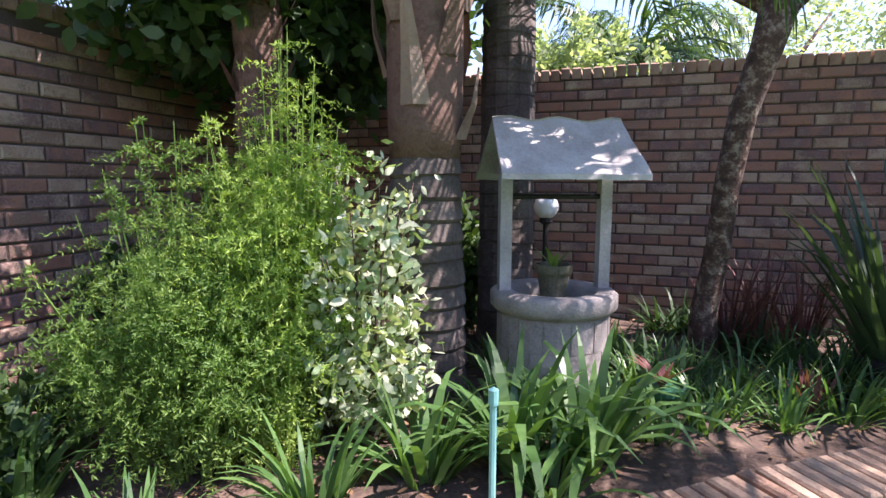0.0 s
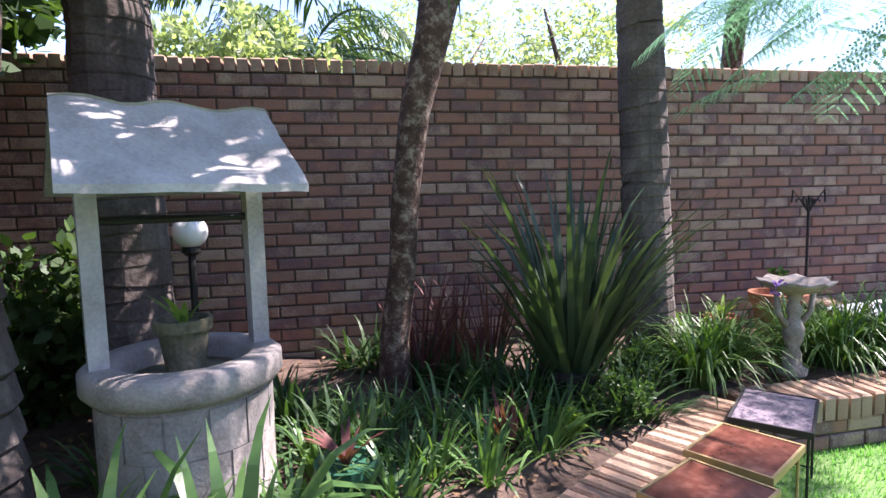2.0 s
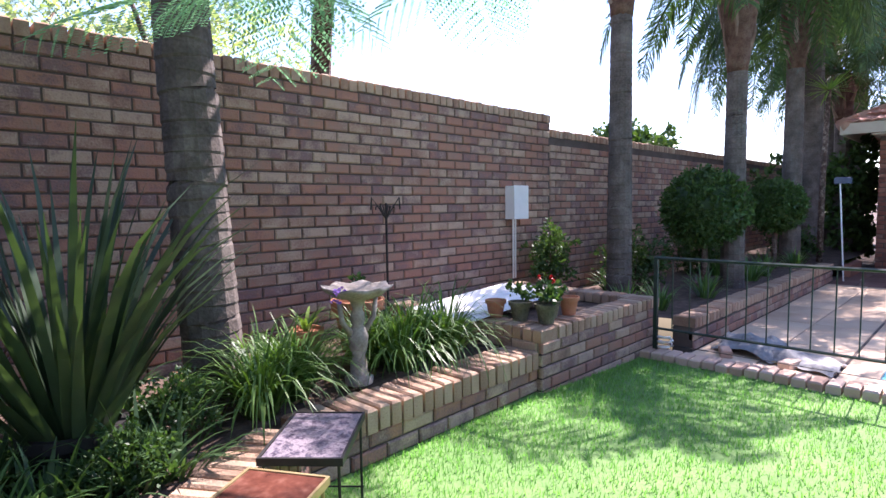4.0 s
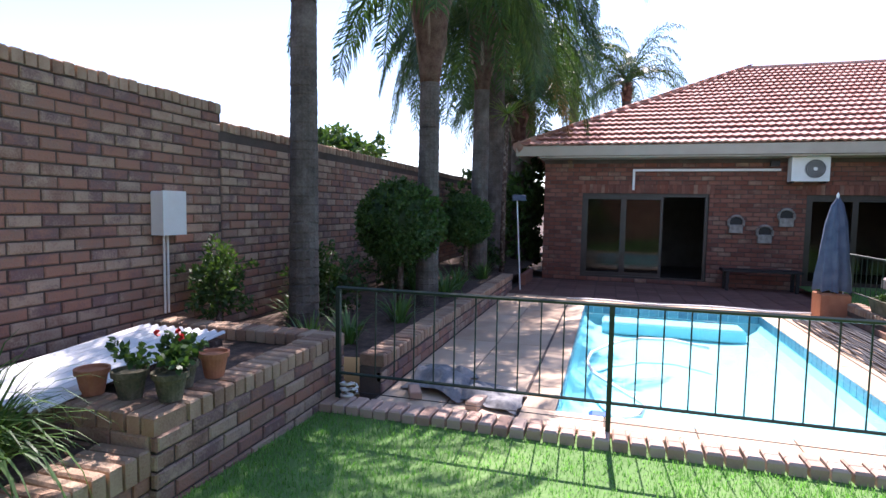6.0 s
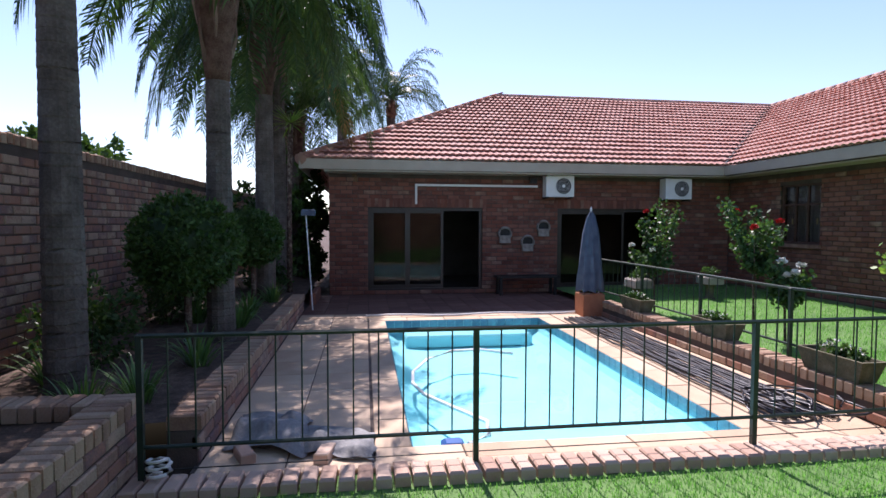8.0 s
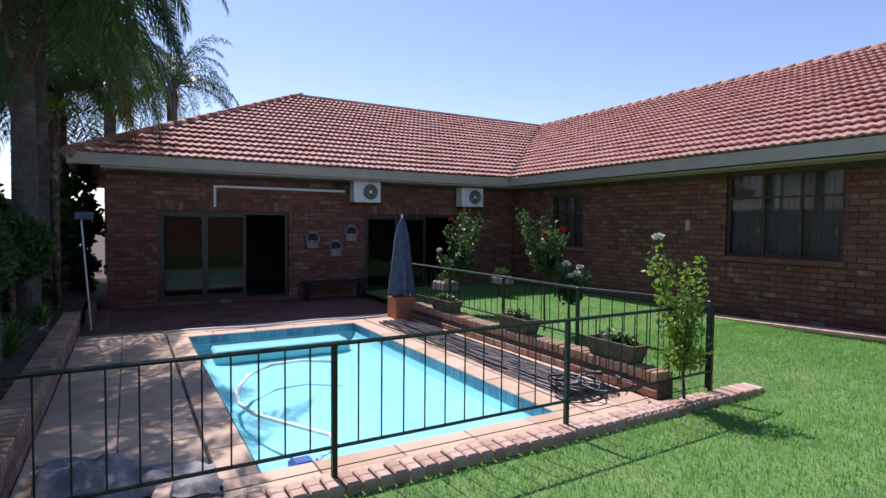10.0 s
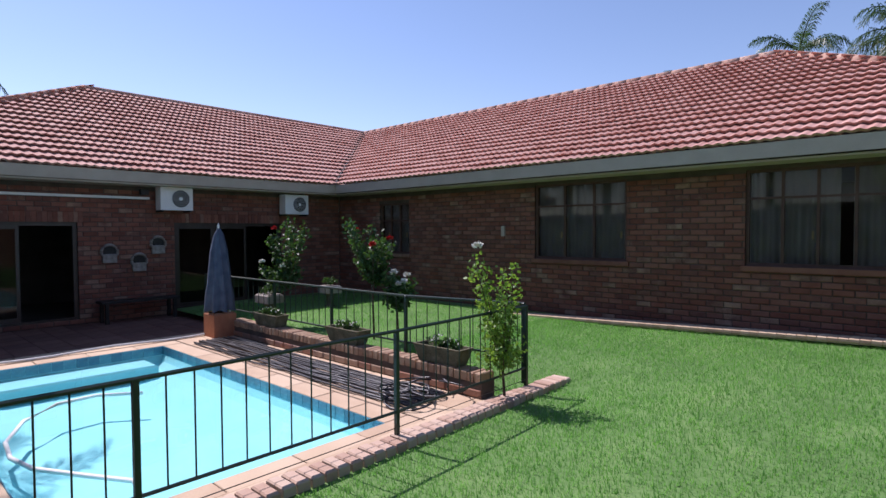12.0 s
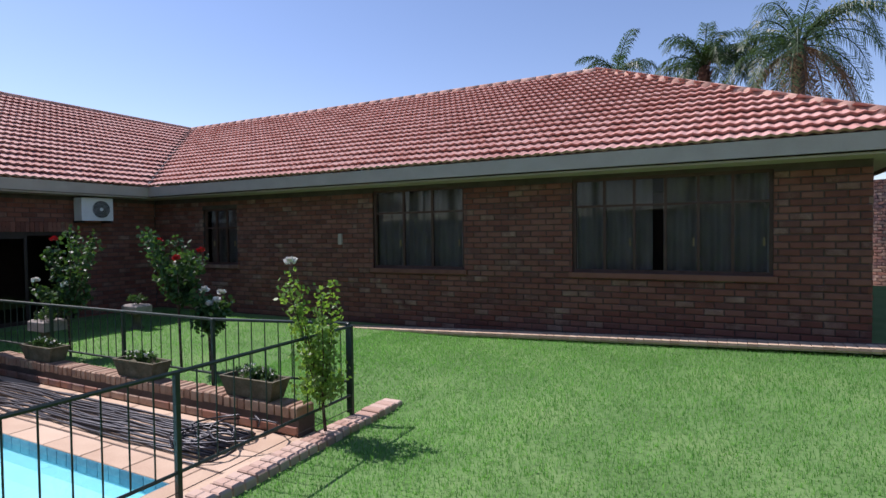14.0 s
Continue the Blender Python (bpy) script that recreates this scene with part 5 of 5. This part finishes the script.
def pot(name, label, x, y, z, r, h, mat, leafmat=None, blades=0, ln=.3, wd=.012, leaves=0, group="", flower=None):
    t = thing(name, label, "flower pot", (x, y, z), group)
    part("body", Shape().lathe([(.001, 0), (r * .68, 0), (r * .95, h * .8), (r * 1.08, h * .8), (r * 1.1, h), (r * .95, h), (r * .9, h * .88), (.001, h * .88)], 22), mat, t, smooth=False)
    if blades:
        sh = Shape()
        for i in range(blades):
            a = U(0, 6.28)
            sh.blade((0, 0, h * .85), (math.cos(a) * .7, math.sin(a) * .7, 1), ln * U(.7, 1.1), wd, 2.2, 5)
        part("foliage", sh, leafmat, t)
    if leaves:
        sh = Shape()
        leafy(sh, (0, 0, h + ln * .4), (ln * .6, ln * .6, ln * .5), leaves, 12, .05, .017, .2, .4)
        part("foliage", sh, leafmat, t)
    if flower:
        sh = Shape()
        for i in range(3):
            c = Vector((U(-.1, .1), U(-.1, .1), h + ln * U(.8, 1.1)))
            for j in range(14):
                sh.leaf(c, aim(), aim(), .025, .012)
        part("blossom", sh, flower, t)
    return t


pot("stone_pot", "mossy stone pot standing inside the wishing well", -.42, 3.22, .8, .105, .24, CONCRETE_DARK, CLIMB_LEAF, 6, .22, .018)
pot("flower_pot", "round green plastic pot with a bromeliad", .22, 3.12, .2, .125, .2, GREEN_POT, DRY, 22, .24, .014)
gp = [("clay pot with leafy plant on the planter coping", 5.05, 3.72, .085, .15, CONCRETE_DARK, 14, None), ("empty brown clay pot on the planter coping", 4.78, 4.1, .085, .15, TERRACOTTA, 0, None),
      ("brown clay pot with leafy plant on the planter coping", 4.8, 3.85, .09, .16, CONCRETE_DARK, 7, None), ("orange terracotta pot with red flowers on the coping", 5.28, 3.68, .085, .16, TERRACOTTA, 0, None),
      ("brown clay pot with leafy plant on the planter coping", 4.85, 3.62, .09, .16, CONCRETE_DARK, 16, RED)]
for lb, x, y, r, h, mt, lv, fl in gp:
    pot("flower_pot", lb, x, y, PZ + .106, r, h, mt, ROSE_LEAF, 0, .22, .012, lv, "pots on the planter coping", fl)
pot("flower_pot", "large terracotta pot with a leafy plant by the wall", 3.75, 4.7, .25, .2, .42, TERRACOTTA, ROSE_LEAF, 0, .2, .012, 10)
pot("flower_pot", "small terracotta pot by the garden wall", 3.35, 4.85, .25, .13, .22, TERRACOTTA, CLIMB_LEAF, 10, .28, .02)
pot("flower_pot", "black plastic pot holding the flax", 1.62, 3.95, .19, .2, .27, DARK_METAL)

lamp = thing("garden_lamp", "black garden lamp post with white opal globe", "lamp", (-.64, 4.3, .2))
part("post", Shape().tube([(0, 0, -.05), (0, 0, 1.02)], .022, 8), DARK_METAL, lamp)
part("collar", Shape().lathe([(.03, 1.0), (.055, 1.02), (.05, 1.06)], 14), DARK_METAL, lamp)
part("globe", Shape().lathe([(max(.001, .1 * math.sin(math.pi * i / 14)), 1.14 - .1 * math.cos(math.pi * i / 14)) for i in range(15)], 22), OPAL, lamp, "white opal globe", smooth=True)
sp = thing("standpipe", "thin teal garden pipe standing in the bed", "pipe", (-.37, 1.52, .2))
part("pipe", Shape().tube([(0, 0, -.1), (0, 0, .64)], .012, 8), TEAL, sp)
part("cap", Shape().lathe([(.017, .62), (.017, .67), (.001, .68)], 10), TEAL, sp)

bath = thing("bird_bath", "weathered stone bird bath on a figure pedestal", "bird bath", (3.2, 3.95, .27))
ped = Shape().lathe([(.09, 0), (.095, .04), (.06, .06), (.055, .14), (.04, .18), (.06, .24), (.068, .31), (.05, .36), (.035, .385), (.05, .42), (.045, .46), (.03, .49), (.05, .54), (.09, .57)], 16)
ped.tube([(.05, 0, .33), (.13, 0, .42), (.15, 0, .55)], [.022, .018, .016], 7).tube([(-.05, 0, .33), (-.12, 0, .42), (-.14, 0, .55)], [.022, .018, .016], 7)
part("pedestal", ped, STONE, bath, smooth=True)
bw = Shape()
n, pts = 32, []
for r, z in ((.03, .55), (.14, .57), (.215, .62), (.225, .64), (.2, .635), (.12, .6), (.001, .595)):
    for k in range(n):
        rr = r * (1 + .06 * math.cos(k * math.pi / 2))
        pts.append((rr * math.cos(2 * math.pi * k / n), rr * math.sin(2 * math.pi * k / n), z + (.01 * math.cos(k * math.pi / 2) if r > .2 else 0)))
bw.add(pts, [(i * n + k, i * n + (k + 1) % n, (i + 1) * n + (k + 1) % n, (i + 1) * n + k) for i in range(6) for k in range(n)])
bowl = part("bowl", bw, STONE, bath, "scalloped stone bowl", smooth=True)
fl = Shape()
for k in range(26):
    fl.leaf(Vector((-.19 + U(-.04, .04), -.06 + U(-.03, .03), .62 + U(-.06, .03))), aim(), aim(), .03, .013)
part("blossom", fl, MAUVE, bowl, "small mauve flowers")

boards = thing("roof_sheet", "white painted corrugated sheet lying across the planter", "sheet", (5.3, 4.6, PZ + .13))
s, pts, n = Shape(), [], 60
for lay in (0, .006):
    for u in (-.85, .85):
        for i in range(n + 1):
            v = -.42 + .84 * i / n
            pts.append((u, v + u * .12, .018 * math.sin(i * 1.05) + lay + u * .02))
m = n + 1
s.add(pts, [(i, i + 1, m + i + 1, m + i) for i in range(n)] + [(2 * m + i, 3 * m + i, 3 * m + i + 1, 2 * m + i + 1) for i in range(n)] + [(i, 2 * m + i, 2 * m + i + 1, i + 1) for i in range(n)] + [(m + i, m + i + 1, 3 * m + i + 1, 3 * m + i) for i in range(n)])
part("sheet", s, WHITE, boards)
for yy in (-.3, .3):
    part("batten", Shape().box((-.8, yy - .03, -.075), (.8, yy + .03, -.022)), BARK_DARK, boards)


def tile_table(name, label, x, y, turn, sx, sy, h, top, mosaic):
    t = thing(name, label, "table", (x, y, -.06), "small tile topped tables")
    t.rotation_euler = (0, 0, turn)
    part("tabletop", Shape().box((-sx, -sy, h - .02), (sx, sy, h), chamfer=.004), top, t)
    rim = Shape()
    for a in (-1, 1):
        rim.box((-sx - .012, a * (sy + .006) - .006, h - .03), (sx + .012, a * (sy + .006) + .006, h + .004))
        rim.box((a * (sx + .006) - .006, -sy, h - .03), (a * (sx + .006) + .006, sy, h + .004))
    part("rim", rim, DARK_METAL if mosaic else BRASS, t)
    for a in (-1, 1):
        for c in (-1, 1):
            part("leg", Shape().tube([(a * (sx - .01), c * (sy - .01), .0), (a * (sx - .01), c * (sy - .01), h - .03)], .007, 6), DARK_METAL if mosaic else BRASS, t)
        part("stretcher", Shape().tube([(a * (sx - .01), -sy, .06), (a * (sx - .01), sy, .06)], .005, 5), DARK_METAL if mosaic else BRASS, t)


tile_table("side_table", "low side table with blue grey mosaic top", 2.42, 3.22, .75, .25, .17, .44, BLUE_MOSAIC, True)
tile_table("side_table", "low brass framed table with brown marbled tile top", 1.98, 2.9, .55, .2, .17, .42, BROWN_TILE, False)
tile_table("side_table", "low brass framed table with brown marbled tile top", 1.6, 2.63, .5, .2, .17, .41, BROWN_TILE, False)

# fallen leaves on the bed
lit = Shape()
for _ in range(2600):
    x, y = U(-3.3, 4.5), U(.9, 5.3)
    if y > low_front(x) + .4:
        d = aim()
        d.z *= .15
        lit.leaf(Vector((x, y, .235 + .05 * noise.noise((x * 1.5, y * 1.5, 0)) + U(0, .02))), d, Vector((0, 0, 1)), U(.03, .08), U(.008, .018))
tagged(part("leaf_litter", lit, DEAD), "dry fallen leaves on the bed", "leaf litter", kind="stuff")

# grass blades on the lawn
GN = 340000
rng = np.random.default_rng(3)
gx = np.concatenate([8.5 - 10.5 * rng.uniform(0, 1, GN // 2) ** 1.3, rng.uniform(-2, 15, GN // 2)])
gy = np.concatenate([3.5 - 10.3 * rng.uniform(0, 1, GN // 2) ** 1.4, rng.uniform(-6.8, 1, GN // 2)])
front = np.interp(gx, [p[0] for p in LOW], [p[1] for p in LOW], left=.9, right=3.5)
keep = (gy < front - .02) & ~((gx > 6.24) & (gy > -2.46))
gx, gy = gx[keep], gy[keep]
gz = ground_z(gx, gy)
n = len(gx)
ang, bend = rng.uniform(0, 2 * np.pi, n), rng.uniform(0, .035, n)
hh, ww = rng.uniform(.02, .05, n), rng.uniform(.0025, .005, n)
ca, sa = np.cos(ang), np.sin(ang)
verts = np.empty((n, 3, 3))
verts[:, 0] = np.stack([gx - sa * ww, gy + ca * ww, gz - .004], 1)
verts[:, 1] = np.stack([gx + sa * ww, gy - ca * ww, gz - .004], 1)
verts[:, 2] = np.stack([gx + ca * bend, gy + sa * bend, gz + hh], 1)
me = bpy.data.meshes.new("grass_blades")
me.from_pydata(verts.reshape(-1, 3).tolist(), [], np.arange(n * 3).reshape(-1, 3).tolist())
me.materials.append(GRASS)
tagged(new("grass_blades", me), "short mown green grass blades", "grass", kind="stuff")


# ---- pieces of walls, floors and pavements ----
brick_wall(wall_n, (-3.412, 5.38, 0), (1, 0, 0), (0, -1, 0), 10.9, -.02, 2.505, BRICK, pick=lambda u, z: 4.9 < u < 7.6 and z > .45)
brick_wall(wall_n, (7.5, 5.38, 0), (1, 0, 0), (0, -1, 0), 14, 0, 2.32, BRICK)
brick_wall(wall_w, (-3.4, -4, 0), (0, 1, 0), (1, 0, 0), 9.38, 0, 2.5, BRICK, first=1)
brick_wall(wall_s, SO, SA, SN, 6, -.2, 3.3, BRICK)
coping(wall_n, (-3.6, 5.49, 0), (7.5, 5.49, 0), .235, 2.51, COPING)
coping(wall_n, (7.52, 5.49, 0), (22, 5.49, 0), .235, 2.33, COPING)
coping(wall_w, (-3.5, -4, 0), (-3.5, 5.3, 0), .235, 2.51, COPING)
brick_wall(house, (HX, 2.82, 0), (0, -1, 0), (-1, 0, 0), 2.82 - SY, -.08, 2.72, BRICK_DARK, [(2.82 - c, 2.82 - a, DZ0, DZ1) for a, c in DOORS])
brick_wall(house, (1.4, SY, 0), (1, 0, 0), (0, 1, 0), HX - 1.4, -.1, 2.71, BRICK_DARK, [(a - 1.4, c - 1.4, z0, z1) for a, c, z0, z1 in WINDOWS], pick=lambda u, z: 1 < u < 6 and .3 < z < 1.5)
brick_wall(house, (1.4, -18, 0), (0, 1, 0), (-1, 0, 0), 18 + SY, -.1, 2.71, BRICK_DARK)
brick_wall(house, (HX + .01, 2.82, 0), (1, 0, 0), (0, 1, 0), 8, -.1, 2.71, BRICK_DARK)
brick_wall(ret, (6.62, -2.2, 0), (1, 0, 0), (0, 1, 0), 5.68, -.08, .095, BRICK, pick=lambda u, z: u < 5.6)
coping(ret, (6.62, -2.32, 0), (12.3, -2.32, 0), .23, .09, COPING)
brick_wall(bedwall, (6.74, 3.15, 0), (1, 0, 0), (0, -1, 0), 6.66, -.08, .15, BRICK)
coping(bedwall, (6.74, 3.25, 0), (13.4, 3.25, 0), .23, .15, COPING)
brick_wall(planter, (PX0, PY, 0), (1, 0, 0), (0, -1, 0), PX1 - PX0, PZ - 5 * BH, PZ, BRICK, pick=lambda u, z: True)
brick_wall(planter, (PX0, 5.38, 0), (0, -1, 0), (-1, 0, 0), 1.88, PZ - 5 * BH, PZ, BRICK, pick=lambda u, z: True)
brick_wall(planter, (PX1, 3.5, 0), (0, 1, 0), (1, 0, 0), 1.88, PZ - 5 * BH, PZ, BRICK)
coping(planter, (PX0 + .23, PY + .11, 0), (PX1, PY + .11, 0), .23, PZ, COPING)
coping(planter, (PX0 + .11, PY, 0), (PX0 + .11, 5.36, 0), .23, PZ, COPING)
coping(planter, (PX1 - .11, PY + .24, 0), (PX1 - .11, 5.36, 0), .23, PZ, COPING)
for (xa, ya), (xb, yb) in zip(LOW, LOW[1:]):
    dd = Vector((xb - xa, yb - ya, 0))
    ln = dd.length
    dd.normalize()
    nn = Vector((-dd.y, dd.x, 0))
    brick_wall(lowwall, (xa, ya, 0), dd, -nn, ln, LZ - 4 * BH, LZ, BRICK, pick=lambda u, z: True)
    mid = nn * .14
    coping(lowwall, Vector((xa, ya, 0)) + mid, Vector((xb, yb, 0)) + mid, .32, LZ, COPING, tall=.14, pitch=.09)
slabs(6.508, 6.6, -2.4, 3.15, .1, .62)
coping(kerb, (6.385, -3.5, 0), (6.385, 3.5, 0), .23, -.11, KERB, tall=.075, pitch=.118, name="kerb_brick")
for x0, x1, y0, y1 in ((6.605, POOL_X0 - .28, -2.2, 3.15), (POOL_X0 - .26, POOL_X1 + .3, POOL_Y1 + .3, 3.15)):
    slabs(x0, x1, y0, y1, .62, .62)
slabs(POOL_X1 + .32, 12.95, -2.2, 3.15, .45, .62)
# slabs under the eave shadow, with extra shade in their colour
slabs(12.96, 15.69, -6.9, 3.15, .4, .4, PATIO_SHADED)
slabs(POOL_X0 - .26, POOL_X0 + .0, POOL_Y0 - .3, POOL_Y1 + .28, .27, .6)
slabs(POOL_X1, POOL_X1 + .3, POOL_Y0 - .3, POOL_Y1 + .28, .3, .6)
slabs(POOL_X0, POOL_X1, POOL_Y1, POOL_Y1 + .28, .6, .28)
slabs(POOL_X0, POOL_X1, POOL_Y0 - .3, POOL_Y0, .6, .3)
slabs(POOL_X0 - .26, POOL_X1 + .3, -2.2, POOL_Y0 - .32, .62, .42)
me = Shape().box((-.06, -.15, -.03), (.055, .15, .035), chamfer=.005).mesh("paver", PAVING)
for i in range(110):
    x = 1.1 + .119 * i
    if x > 15.4:
        break
    o = new("paver", me)
    o.parent = strip
    o.location = (x, SY + .43, .33 - (x - 1.4) * .0346 if x < 9.5 else .05 - (x - 9.5) * .008)
